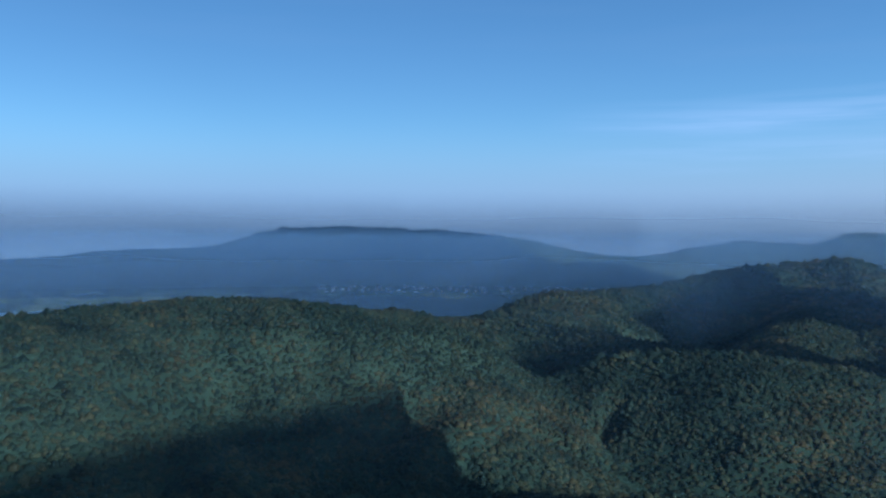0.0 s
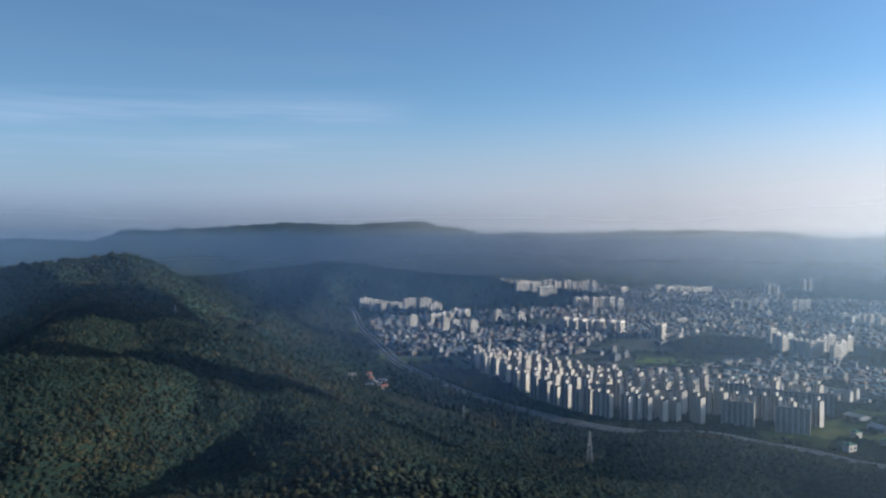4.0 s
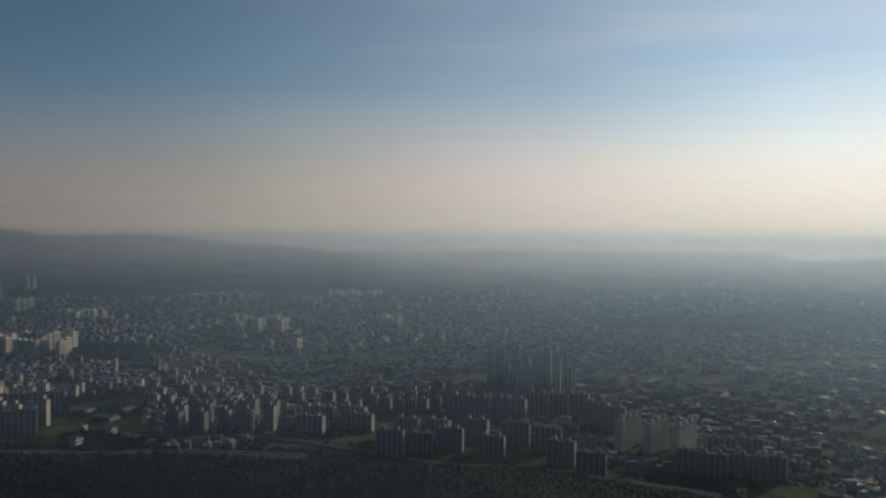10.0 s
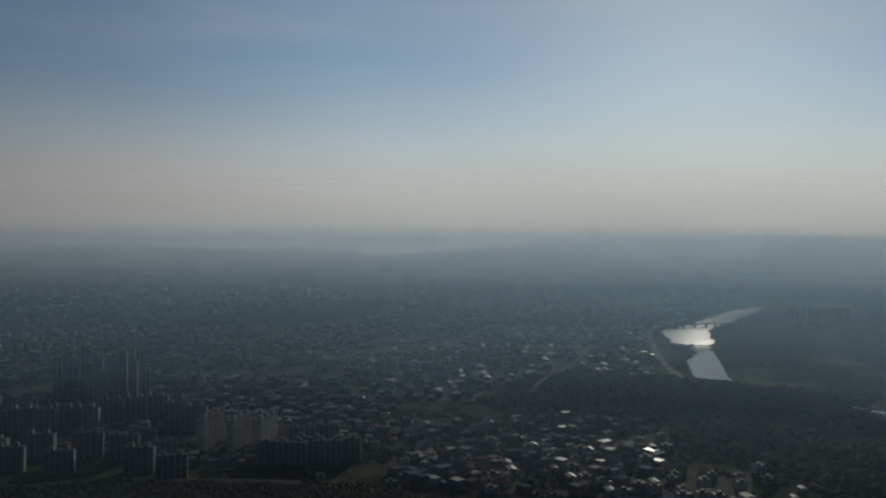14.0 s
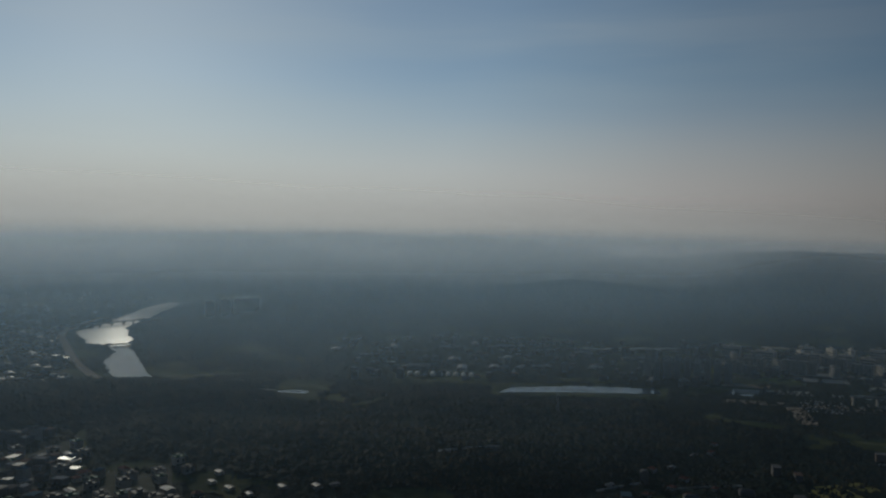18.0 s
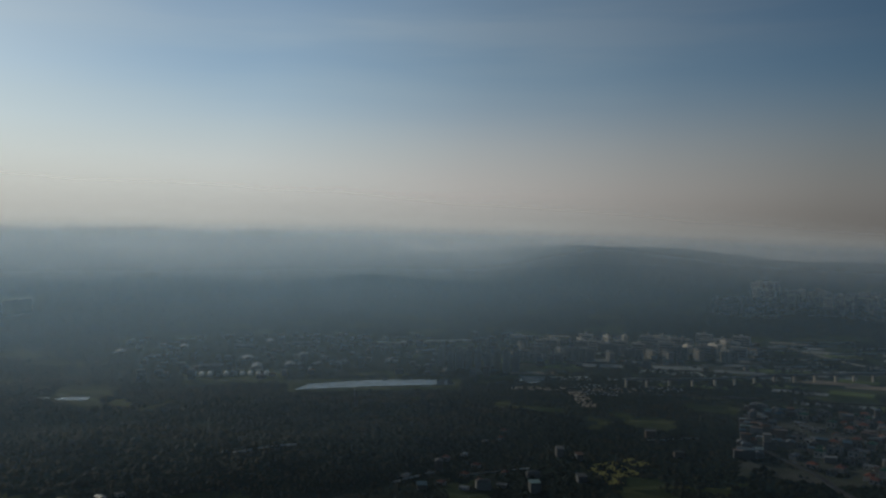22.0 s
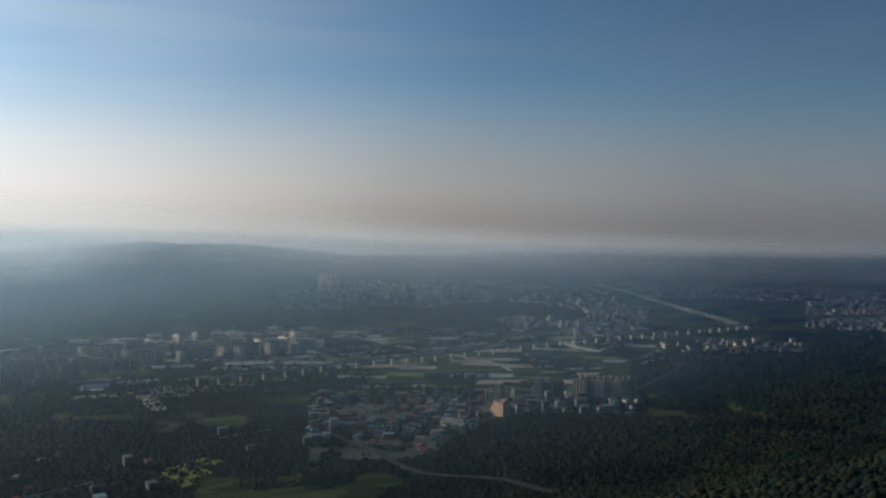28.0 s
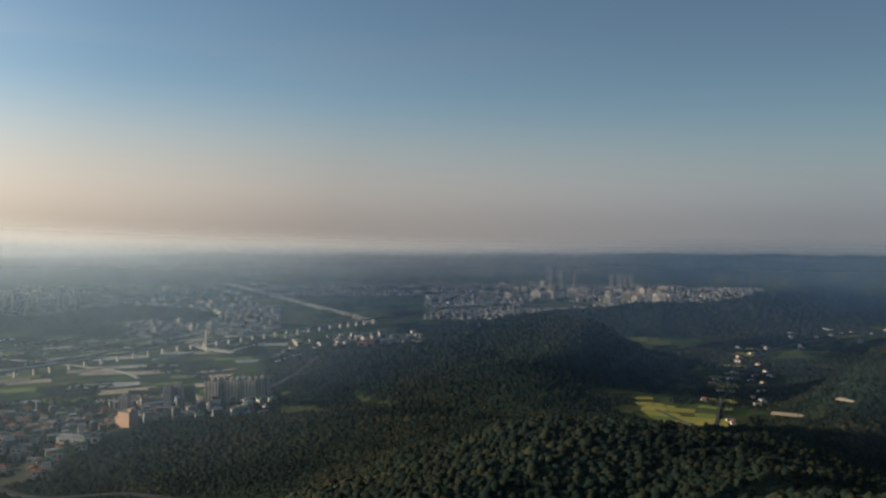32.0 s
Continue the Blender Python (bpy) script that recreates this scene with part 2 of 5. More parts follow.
CONCRETE = two_scale("concrete", (0.30, 0.29, 0.27), (0.42, 0.41, 0.38), 0.05, 0.6, 0.85)
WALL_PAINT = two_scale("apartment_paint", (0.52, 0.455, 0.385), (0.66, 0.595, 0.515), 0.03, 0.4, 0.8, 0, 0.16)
# own grey of sheds and offices; on the backlit flats it paints shade
WALL_GREY_SHADE = two_scale("grey_and_shade_paint", (0.24, 0.24, 0.25), (0.34, 0.33, 0.33), 0.03, 0.4, 0.8, 0, 0.3)
WALL_TAN = two_scale("tan_paint", (0.46, 0.42, 0.36), (0.60, 0.55, 0.48), 0.03, 0.4, 0.8, 0, 0.25)
WALL_PINK = two_scale("salmon_paint", (0.62, 0.36, 0.25), (0.72, 0.46, 0.33), 0.05, 0.5, 0.8)
ROOF_GREEN = two_scale("green_roof_coat", (0.07, 0.17, 0.12), (0.11, 0.24, 0.17), 0.06, 0.6, 0.7, 0, 0.3)
ROOF_RED = two_scale("red_roof_tile", (0.25, 0.09, 0.06), (0.38, 0.15, 0.10), 0.06, 0.6, 0.8, 0, 0.3)
ROOF_GREY = two_scale("grey_roof", (0.13, 0.13, 0.13), (0.22, 0.21, 0.20), 0.06, 0.6, 0.7, 0, 0.35)
ROOF_METAL = two_scale("sheet_metal_roof", (0.11, 0.12, 0.135), (0.24, 0.255, 0.27), 0.06, 0.6, 0.55, 0, 0.3)
FILM = two_scale("greenhouse_film", (0.50, 0.51, 0.50), (0.68, 0.69, 0.67), 0.03, 0.5, 0.25)
_t = FILM.node_tree
_n = node(_t, "ShaderNodeBsdfTranslucent", Color=(0.85, 0.87, 0.85, 1))
_m = node(_t, "ShaderNodeMixShader", Fac=0.5)
_t.links.new(_t.nodes["Principled BSDF"].outputs[0], _m.inputs[1])
_t.links.new(_n.outputs[0], _m.inputs[2])
_t.links.new(_m.outputs[0], _t.nodes["Material Output"].inputs["Surface"])
CROP = two_scale("ripe_rice", (0.20, 0.185, 0.05), (0.30, 0.265, 0.08), 0.03, 0.4, 0.95, 0.3)
PADDY = two_scale("green_paddy", (0.10, 0.14, 0.04), (0.18, 0.21, 0.07), 0.02, 0.4, 0.95, 0.3)
MULCH = two_scale("mulched_field", (0.24, 0.25, 0.24), (0.40, 0.41, 0.39), 0.03, 0.4, 0.95, 0.3, 0.2)
SOIL = two_scale("bare_soil", (0.30, 0.24, 0.18), (0.42, 0.34, 0.26), 0.04, 0.4, 0.95, 0.3)
STEEL = two_scale("galvanised_steel", (0.22, 0.23, 0.24), (0.32, 0.33, 0.34), 0.2, 2.0, 0.5)
GLASS = two_scale("window_glass", (0.045, 0.055, 0.065), (0.09, 0.10, 0.115), 0.03, 0.4, 0.15)
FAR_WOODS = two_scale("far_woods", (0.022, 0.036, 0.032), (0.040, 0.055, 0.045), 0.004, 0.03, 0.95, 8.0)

# leaves, soil and rough ground have no sheen
for _m in (LEAF, FOREST_FLOOR, FIELD, TOWN_GROUND, FAR_WOODS, CROP, PADDY, SOIL, MULCH, ASPHALT, CONCRETE):
    _m.node_tree.nodes["Principled BSDF"].inputs["Specular IOR Level"].default_value = 0.03
for _m in (ROOF_GREEN, ROOF_RED, ROOF_GREY, ROOF_METAL, WALL_PAINT, WALL_GREY_SHADE, WALL_TAN, WALL_PINK):
    _m.node_tree.nodes["Principled BSDF"].inputs["Specular IOR Level"].default_value = 0.15

STILL_WATER, _t, _b = material("still_water", 0.05)
_b.inputs["Base Color"].default_value = (0.035, 0.055, 0.065, 1)
_b.inputs["IOR"].default_value = 1.33
bump(_t, _b, place_noise(_t, 0.05, 4.0), 0.2, 0.15)
WATER, _t, _b = material("water", 0.15)
_b.inputs["Base Color"].default_value = (0.035, 0.055, 0.065, 1)
_b.inputs["IOR"].default_value = 1.33
bump(_t, _b, place_noise(_t, 0.08, 4.0), 0.5, 0.35)


def haze(name, front_tint, behind_tint, forward):
    """Fine mist in the air: it lets most light through and scatters the rest; its share of the light, its floor, its
    top and its painted sunward brightness are stored in the mesh.
    """
    m = bpy.data.materials.new(name)
    m.use_nodes = True
    t = m.node_tree
    t.nodes.clear()
    out = t.nodes.new("ShaderNodeOutputMaterial")
    clear = t.nodes.new("ShaderNodeBsdfTransparent")
    front = node(t, "ShaderNodeBsdfDiffuse", Color=(*front_tint, 1))
    behind = node(t, "ShaderNodeBsdfTranslucent", Color=(*behind_tint, 1))
    scatter_mix = node(t, "ShaderNodeMixShader", Fac=forward)
    t.links.new(front.outputs[0], scatter_mix.inputs[1])
    t.links.new(behind.outputs[0], scatter_mix.inputs[2])
    place = t.nodes.new("ShaderNodeNewGeometry")
    axes = t.nodes.new("ShaderNodeSeparateXYZ")
    t.links.new(place.outputs["Position"], axes.inputs[0])

    def stored(kind):
        n = t.nodes.new("ShaderNodeAttribute")
        n.attribute_name = kind
        return n.outputs["Fac"]

    def sum_of(operation, a, b):
        n = t.nodes.new("ShaderNodeMath")
        n.operation = operation
        for k, v in enumerate((a, b)):
            if hasattr(v, "links"):
                t.links.new(v, n.inputs[k])
            else:
                n.inputs[k].default_value = v
        return n.outputs[0]

    def soft(value, lo, hi, start, end):
        n = t.nodes.new("ShaderNodeMapRange")
        n.interpolation_type = "SMOOTHSTEP"
        for k, v in enumerate((value, lo, hi, start, end)):
            if hasattr(v, "links"):
                t.links.new(v, n.inputs[k])
            else:
                n.inputs[k].default_value = v
        return n.outputs[0]

    # thin over the ground, and thinning out to nothing over the level of the hill tops
    over_ground = soft(sum_of("SUBTRACT", axes.outputs["Z"], stored("mist_floor")), -10.0, stored("mist_depth"), 0.0, 1.0)
    under_top = soft(axes.outputs["Z"], stored("mist_from"), stored("mist_top"), 1.0, 0.0)
    drift = soft(place_noise(t, 0.0016, 3.0, (1.0, 1.0, 3.0)), 0.3, 0.7, 0.88, 1.12)
    share = sum_of("MULTIPLY", sum_of("MULTIPLY", over_ground, under_top), sum_of("MULTIPLY", stored("mist_share"), drift))
    # forward scatter is put into the colour: tint brighter near the sun's bearing
    sunward_tint = t.nodes.new("ShaderNodeVectorMath")
    sunward_tint.operation = "SCALE"
    sunward_tint.inputs[0].default_value = behind_tint
    t.links.new(stored("mist_sun_tint"), sunward_tint.inputs[3])
    t.links.new(sunward_tint.outputs[0], behind.inputs["Color"])
    mix = t.nodes.new("ShaderNodeMixShader")
    t.links.new(share, mix.inputs["Fac"])
    t.links.new(clear.outputs[0], mix.inputs[1])
    t.links.new(scatter_mix.outputs[0], mix.inputs[2])
    t.links.new(mix.outputs[0], out.inputs["Surface"])
    return m


HAZE = haze("haze", (0.25, 0.42, 0.78), (0.54, 0.77, 1.0), 0.8)
FAR_HAZE = haze("far_haze", (0.36, 0.54, 0.86), (0.93, 0.96, 1.0), 0.82)


# ---- building blocks ----
def mesh_of(name, verts, faces, mats, index=None, smooth=False):
    me = bpy.data.meshes.new(name)
    me.from_pydata(verts, [], faces)
    for m in mats:
        me.materials.append(m)
    if index is not None:
        me.polygons.foreach_set("material_index", np.asarray(index, dtype=np.int32))
    if smooth:
        me.polygons.foreach_set("use_smooth", np.ones(len(me.polygons), dtype=bool))
    me.update()
    return me


def big_mesh(name, verts, tris, mats, index=None, smooth=False):
    """A large triangle mesh from arrays."""
    me = bpy.data.meshes.new(name)
    me.vertices.add(len(verts))
    me.vertices.foreach_set("co", np.ascontiguousarray(verts, dtype=np.float32).ravel())
    n = len(tris)
    me.loops.add(n * 3)
    me.loops.foreach_set("vertex_index", np.ascontiguousarray(tris, dtype=np.int32).ravel())
    me.polygons.add(n)
    me.polygons.foreach_set("loop_start", np.arange(0, n * 3, 3, dtype=np.int32))
    for m in mats:
        me.materials.append(m)
    if index is not None:
        me.polygons.foreach_set("material_index", np.asarray(index, dtype=np.int32))
    me.polygons.foreach_set("use_smooth", np.full(n, smooth, dtype=bool))
    me.update(calc_edges=True)
    me.validate()
    return me


def part(name, bm, mat, parent=None, label="", at=None):
    me = bpy.data.meshes.new(name)
    bm.to_mesh(me)
    bm.free()
    me.materials.append(mat)
    ob = new(name, me)
    ob.parent = parent
    if at is not None:
        ob.matrix_basis = at
    if label:
        ob["label"] = label
    return ob


def box(bm, x0, x1, y0, y1, z0, z1):
    v = [bm.verts.new(p) for p in ((x0, y0, z0), (x1, y0, z0), (x1, y1, z0), (x0, y1, z0), (x0, y0, z1), (x1, y0, z1), (x1, y1, z1), (x0, y1, z1))]
    for f in ((3, 2, 1, 0), (4, 5, 6, 7), (0, 1, 5, 4), (1, 2, 6, 5), (2, 3, 7, 6), (3, 0, 4, 7)):
        bm.faces.new([v[i] for i in f])


def boxed(*boxes):
    bm = bmesh.new()
    for b in boxes:
        box(bm, *b)
    return bm


def bar(bm, a, b, r):
    """A square bar from a to b."""
    a, b = Vector(a), Vector(b)
    u = (b - a).normalized()
    s = u.orthogonal().normalized() * r
    t = u.cross(s)
    lo = [bm.verts.new(a + d) for d in (s, t, -s, -t)]
    hi = [bm.verts.new(b + d) for d in (s, t, -s, -t)]
    for i in range(4):
        bm.faces.new((lo[i], lo[(i + 1) % 4], hi[(i + 1) % 4], hi[i]))


def thing(name, label, category, group="", kind=""):
    return tagged(new(name), label, category, group, kind)


# ---- the lie of the land ----
_lattice = np.random.default_rng(7).random((256, 256))


def value_noise(x, y):
    xi, yi = np.floor(x).astype(int), np.floor(y).astype(int)
    fx, fy = x - xi, y - yi
    fx, fy = fx * fx * (3 - 2 * fx), fy * fy * (3 - 2 * fy)
    a, b = _lattice[xi % 256, yi % 256], _lattice[(xi + 1) % 256, yi % 256]
    c, d = _lattice[xi % 256, (yi + 1) % 256], _lattice[(xi + 1) % 256, (yi + 1) % 256]
    return (a + (b - a) * fx) * (1 - fy) + (c + (d - c) * fx) * fy


def fbm(x, y, octaves=4):
    total, amp, norm = 0.0, 1.0, 0.0
    for i in range(octaves):
        total = total + amp * value_noise(x * 2**i + 17.3 * i, y * 2**i + 9.1 * i)
        norm, amp = norm + amp, amp * 0.5
    return total / norm * 2 - 1


# crest lines: half width of the slopes, then (turn, distance, height) along the crest
RIDGES = (
    (260, ((25.0, 1950, 190), (23.5, 1500, 150), (21.5, 1080, 148))),
    (330, ((-35, 420, 130), (0, 480, 128), (18, 560, 118), (32, 620, 100))),
    (330, ((-60, 700, 200), (-40, 780, 215), (-26.5, 800, 219), (-20.9, 900, 217), (-15.5, 950, 219), (-10.6, 950, 219), (-7.0, 950, 211), (-2.5, 1000, 199), (0.5, 1100, 177), (5.0, 1250, 167), (8.0, 1500, 176))),
    (260, ((5.0, 1250, 168), (7.2, 1150, 170), (14.1, 1050, 161), (20.9, 1000, 157), (25.7, 1000, 150), (30.3, 1250, 136), (34.6, 1000, 98), (40.5, 650, 108))),
    (300, ((8.0, 1500, 181), (11.4, 1650, 182), (14.9, 1750, 187), (19.3, 1900, 217), (23.0, 2000, 231), (25.6, 2000, 234), (27.1, 2050, 200), (28.8, 2150, 165), (29.3, 3300, 114))),
    (230, ((25.6, 2000, 215), (28.6, 1500, 141), (31.3, 1250, 145), (34.2, 1100, 117), (37.9, 900, 95), (45.0, 560, 119))),
    (300, ((29.3, 3300, 112), (33.5, 3300, 142), (38.6, 3300, 178), (42.6, 3400, 142), (48.2, 3600, 100), (51.0, 3800, 60))),
    (130, ((38.0, 3100, 150), (37.2, 2700, 60), (35.4, 2300, 55), (34.8, 1700, 50))),
    (380, ((-60, 400, 170), (0, 10, 120), (45.0, 560, 119), (62, 700, 70))),
    (300, ((0, 10, 120), (190, 200, 110), (222.8, 480, 136), (229.9, 560, 150), (232.4, 600, 158), (238.9, 600, 156), (242.3, 560, 152), (245.6, 520, 156), (250.9, 450, 166), (290, 500, 180), (300, 700, 200))),
    (220, ((62, 700, 70), (64.2, 950, 62), (70.8, 900, 66), (75.0, 850, 80), (81.5, 800, 82), (92.7, 760, 82), (105, 700, 70), (115, 620, 60))),
    (130, ((57.5, 1130, 22), (62.1, 1120, 38), (65.5, 1080, 36), (67.8, 1000, 32))),
    (150, ((64.1, 2280, 34), (67.1, 2250, 33), (68.4, 2300, 40), (72.7, 2150, 32))),
    (190, ((128.7, 1480, 24), (132.9, 1570, 38), (138.4, 1570, 36), (142.1, 1480, 30), (147.7, 1440, 11))),
    (190, ((147.7, 1400, 10), (152.8, 1390, 14), (157.9, 1380, 20), (163.2, 1340, 20), (172.1, 1320, 19), (179.3, 1290, 17))),
    (150, ((141, 1300, 26), (150, 1150, 34), (160, 1080, 30), (170, 1180, 22))),
    (320, ((147.5, 3090, 45), (151, 3180, 43), (155.0, 3450, 56), (160.9, 3510, 58), (166.5, 3600, 99), (168.0, 3600, 93), (172.0, 3600, 68), (177.5, 3750, 50), (182.3, 4300, 114), (185.9, 4250, 72), (191.1, 4200, 28))),
    (240, ((141, 2450, 28), (146, 2700, 40), (152, 2900, 38), (160, 3000, 30), (167, 3050, 28))),
    (260, ((178.2, 4250, 32), (180.4, 4350, 79), (183.0, 4400, 114), (185.6, 4400, 90), (189.3, 4350, 30), (194.5, 4400, 30))),
    (130, ((200.2, 2880, 30), (203.1, 2950, 40), (206.0, 2880, 36), (207.6, 2800, 24))),
    (150, ((190.0, 2700, 24), (194.9, 2780, 40), (198.4, 2720, 34), (200.9, 2560, 24), (202.5, 2520, 18))),
    (270, ((213.4, 1480, 14), (216.3, 1650, 20), (220.5, 1800, 38), (223.8, 1780, 54), (227.2, 1750, 76), (230.2, 1700, 115), (234.2, 1600, 125), (238.8, 1650, 94), (241.0, 1680, 62))),
    (260, ((211.0, 1080, 24), (213.1, 1080, 38), (220.5, 1050, 56), (226.1, 930, 86), (231.7, 800, 118), (232.4, 600, 150))),
    (300, ((229.9, 2500, 14), (234.6, 2650, 40), (238.1, 2700, 70), (243.2, 2800, 57), (246.8, 3200, 94), (250.7, 3300, 67), (262, 3300, 80))),
    (250, ((262, 1500, 150), (250.7, 1450, 130), (247.1, 1330, 112), (244.3, 1180, 100), (243.3, 1050, 88))),
    (420, ((262, 1500, 150), (280, 1300, 190), (300, 700, 200))),
    (200, ((118, 3300, 26), (112, 2900, 30), (106, 2800, 22))),
    (260, ((86, 4300, 40), (78, 4350, 50), (70, 4300, 30))),
)
# flat land near the camera's hill: valley floors that cut into the slopes (turn, distance, half width, floor height)
VALLEYS = ((((236.2, 1360), (239.2, 1290), (241.4, 1215)), 70, 38.0), (((240.6, 1330), (242.0, 1550), (243.3, 1880), (245.6, 2200), (248.7, 2510), (252, 2720), (256, 2900)), 68, 16.0))


def segment(x, y, a, b):
    """Distance to a stretch of line, and how far along it the nearest point is."""
    dx, dy = b[0] - a[0], b[1] - a[1]
    s = np.clip(((x - a[0]) * dx + (y - a[1]) * dy) / (dx * dx + dy * dy + 1e-9), 0, 1)
    return np.hypot(x - a[0] - s * dx, y - a[1] - s * dy), s


def line_distance(x, y, pts):
    return np.min([segment(x, y, a, b)[0] for a, b in zip(pts, pts[1:])], axis=0)


def land(x, y):
    """Height of the ground, and how much of a hill it is."""
    x, y = np.asarray(x, float), np.asarray(y, float)
    wob = 45 * fbm(x / 260 + 3, y / 260 + 5, 3)
    total, slope = np.zeros(x.shape), np.full(x.shape, 9.0)
    for width, crest in RIDGES:
        best = np.zeros(x.shape)
        for (a0, d0, z0), (a1, d1, z1) in zip(crest, crest[1:]):
            d, s = segment(x, y, polar(a0, d0), polar(a1, d1))
            # gullies run down the slopes, none on the crest
            u = np.maximum(d + wob * np.clip(d / width, 0, 1), 0) / width
            best = np.maximum(best, (z0 + (z1 - z0) * s - 4) * np.exp(-0.9 * u**1.45 * (1 + 0.6 * np.maximum(u - 0.7, 0))))
            slope = np.minimum(slope, d / width)
        total += best**12
    h = total ** (1 / 12)
    n = np.abs(fbm((x + wob) / 290 + 40, (y - wob) / 290 + 11, 3))
    gully = np.clip(1 - n * 2.2, 0, 1)
    fine = np.clip(1 - np.abs(fbm((x - wob) / 120 + 21, (y + wob) / 120 + 37, 2)) * 2.4, 0, 1)
    h = h * (1 - (0.26 * gully + 0.14 * fine) * np.clip((slope - 0.22) * 2.4, 0, 1) * np.clip(h / 60, 0, 1)) + 3.0 * fbm(x / 60, y / 60, 3) * np.clip(h / 50, 0, 1)
    h = np.maximum(h - 7.0, 0) * np.clip(1 + 7.0 / np.maximum(h, 20), 1, 1.35)
    wild = np.ones(x.shape)
    for pts, half, floor in VALLEYS:
        d = line_distance(x, y, [polar(a, r) for a, r in pts])
        k = np.clip((d - half) / 200, 0, 1)
        k = k * k * (3 - 2 * k)
        h = floor * (1 - k) + h * k
        wild = wild * np.clip(k * 6, 0, 1)
    r = np.hypot(x, y)
    k = np.clip((r - 4450) / 450, 0, 1)
    rim = 125 * k * k * (3 - 2 * k)
    return h + rim, h * wild


def ground_z(x, y):
    return float(land(np.array([x]), np.array([y]))[0][0])
# veils of haze: distance, the share of light that each scatters, how many degrees it stands over the eye, and its lean
# the ring at 430 m is added to lift the blacks like glare
HAZE_AT = ((430, 0.045, 0.5, 0.3), (960, 0.085, 0.5, 0.4), (1450, 0.13, 0.6, 0.5), (2100, 0.17, 0.7, 0.5), (2800, 0.22, 1.0, 0.3), (3900, 0.15, 1.5, -0.7), (4220, 0.86, 6.0, -0.7))


# roads: label, (turn, distance) along it, width, material, lanes
ROADS = (
    ("expressway with pale concrete lanes along the foot of the hills", ((39.6, 2930), (40.0, 2750), (40.7, 2460), (42.2, 2012), (44.2, 1757), (47.8, 1520), (52.0, 1374), (56.1, 1298), (60.5, 1262), (66, 1222), (69.8, 1200), (73.2, 1175), (79, 1160), (85, 1120)), 26, CONCRETE, 4),
    ("expressway crossing the plain towards the far town", ((208.8, 4500), (210.2, 4350), (214.2, 3358), (217.6, 2842), (218.9, 2640)), 30, CONCRETE, 4),
    ("straight industrial avenue between low factories", ((127.2, 1500), (127.6, 1569), (129.5, 1880), (131.3, 2269), (132.4, 2560)), 9, ASPHALT, 2),
    ("pale earth embankment road beside the river", ((136.9, 1760), (136.0, 1900), (135.3, 2070), (134.85, 2330), (134.6, 2580), (135.2, 2760), (136.9, 3050)), 19, SOIL, 2),
    ("street along the apartment fronts", ((74.5, 1330), (84, 1220), (92, 1100), (100, 1040), (106, 1010), (112, 985)), 18, ASPHALT, 2),
    ("road from the small town to the bridge", ((191.5, 1230), (195, 1120), (198, 1010), (203, 960), (207, 905)), 7, ASPHALT, 2),
    ("road along the foot of the wooded hill", ((209, 1380), (212.5, 1560), (215.4, 1790), (217.8, 1980), (219.6, 2120), (221.6, 2260)), 8, ASPHALT, 2),
    ("country road through the greenhouse plain", ((193, 2330), (196.5, 2110), (200, 1965), (203.0, 1840), (204.2, 1740)), 6, CONCRETE, 2),
    ("dyke road beside the broad river plain", ((180, 1560), (190, 1570), (198, 1600), (206, 1690), (210.5, 1800)), 5, ASPHALT, 2),
    ("lane up the farming valley", ((237.5, 1340), (240.8, 1230), (241.6, 1450), (243.3, 1880), (245.4, 2180), (250, 2600)), 4, ASPHALT, 1),
)


def by_road(x, y, clear=5.0):
    """Where a road lies, or its verge."""
    hit = np.zeros(x.shape, bool)
    for _, pts, width, _, _ in ROADS:
        hit |= line_distance(x, y, [polar(a, d) for a, d in pts]) < width / 2 + clear
    return hit


# ---- the ground: one sheet to the horizon ----
# built-up land: (turn from, to, distance from, to, metres between houses)
TOWNS = (
    (41.0, 47.2, 2000, 4550, 18), (47.2, 58, 1900, 4550, 18), (58, 75, 1640, 4550, 18), (75, 104, 1180, 2000, 18), (75, 104, 2000, 4550, 22), (104, 118, 1080, 1500, 20), (104, 118, 1500, 4300, 32),
    (118, 131, 960, 1450, 18), (118, 131, 1450, 2700, 30), (131, 135.4, 960, 1420, 17), (135.4, 141, 930, 1110, 24), (131, 135.0, 1720, 2700, 24), (152, 176, 1690, 2350, 44), (176, 192, 1840, 2320, 34),
    (190.8, 212, 1075, 1480, 14), (203.5, 213, 2400, 3250, 18), (199, 209.5, 3250, 4400, 26), (189, 204, 3050, 4450, 30), (222.5, 244, 2720, 4450, 24), (212.5, 217.5, 1700, 2000, 26), (216.5, 222.5, 1980, 2330, 34),
    (-8, 12, 3950, 4420, 60), (160, 190, 950, 1250, 75), (212, 235, 640, 800, 60), (120, 140, 2700, 4300, 60), (206, 224, 4000, 4500, 40), (212, 222.5, 3650, 4300, 28),
)
PARKS = ((58.3, 63.8, 1860, 2170), (118, 126, 1290, 1480), (70, 74, 1420, 1560))
# open ground before the white sheds and the stream
CLEARINGS = ((155.0, 161.4, 1650, 1800), (167, 174.5, 2080, 2260), (143.8, 150.2, 1520, 1630), (161.6, 173, 1545, 1670))
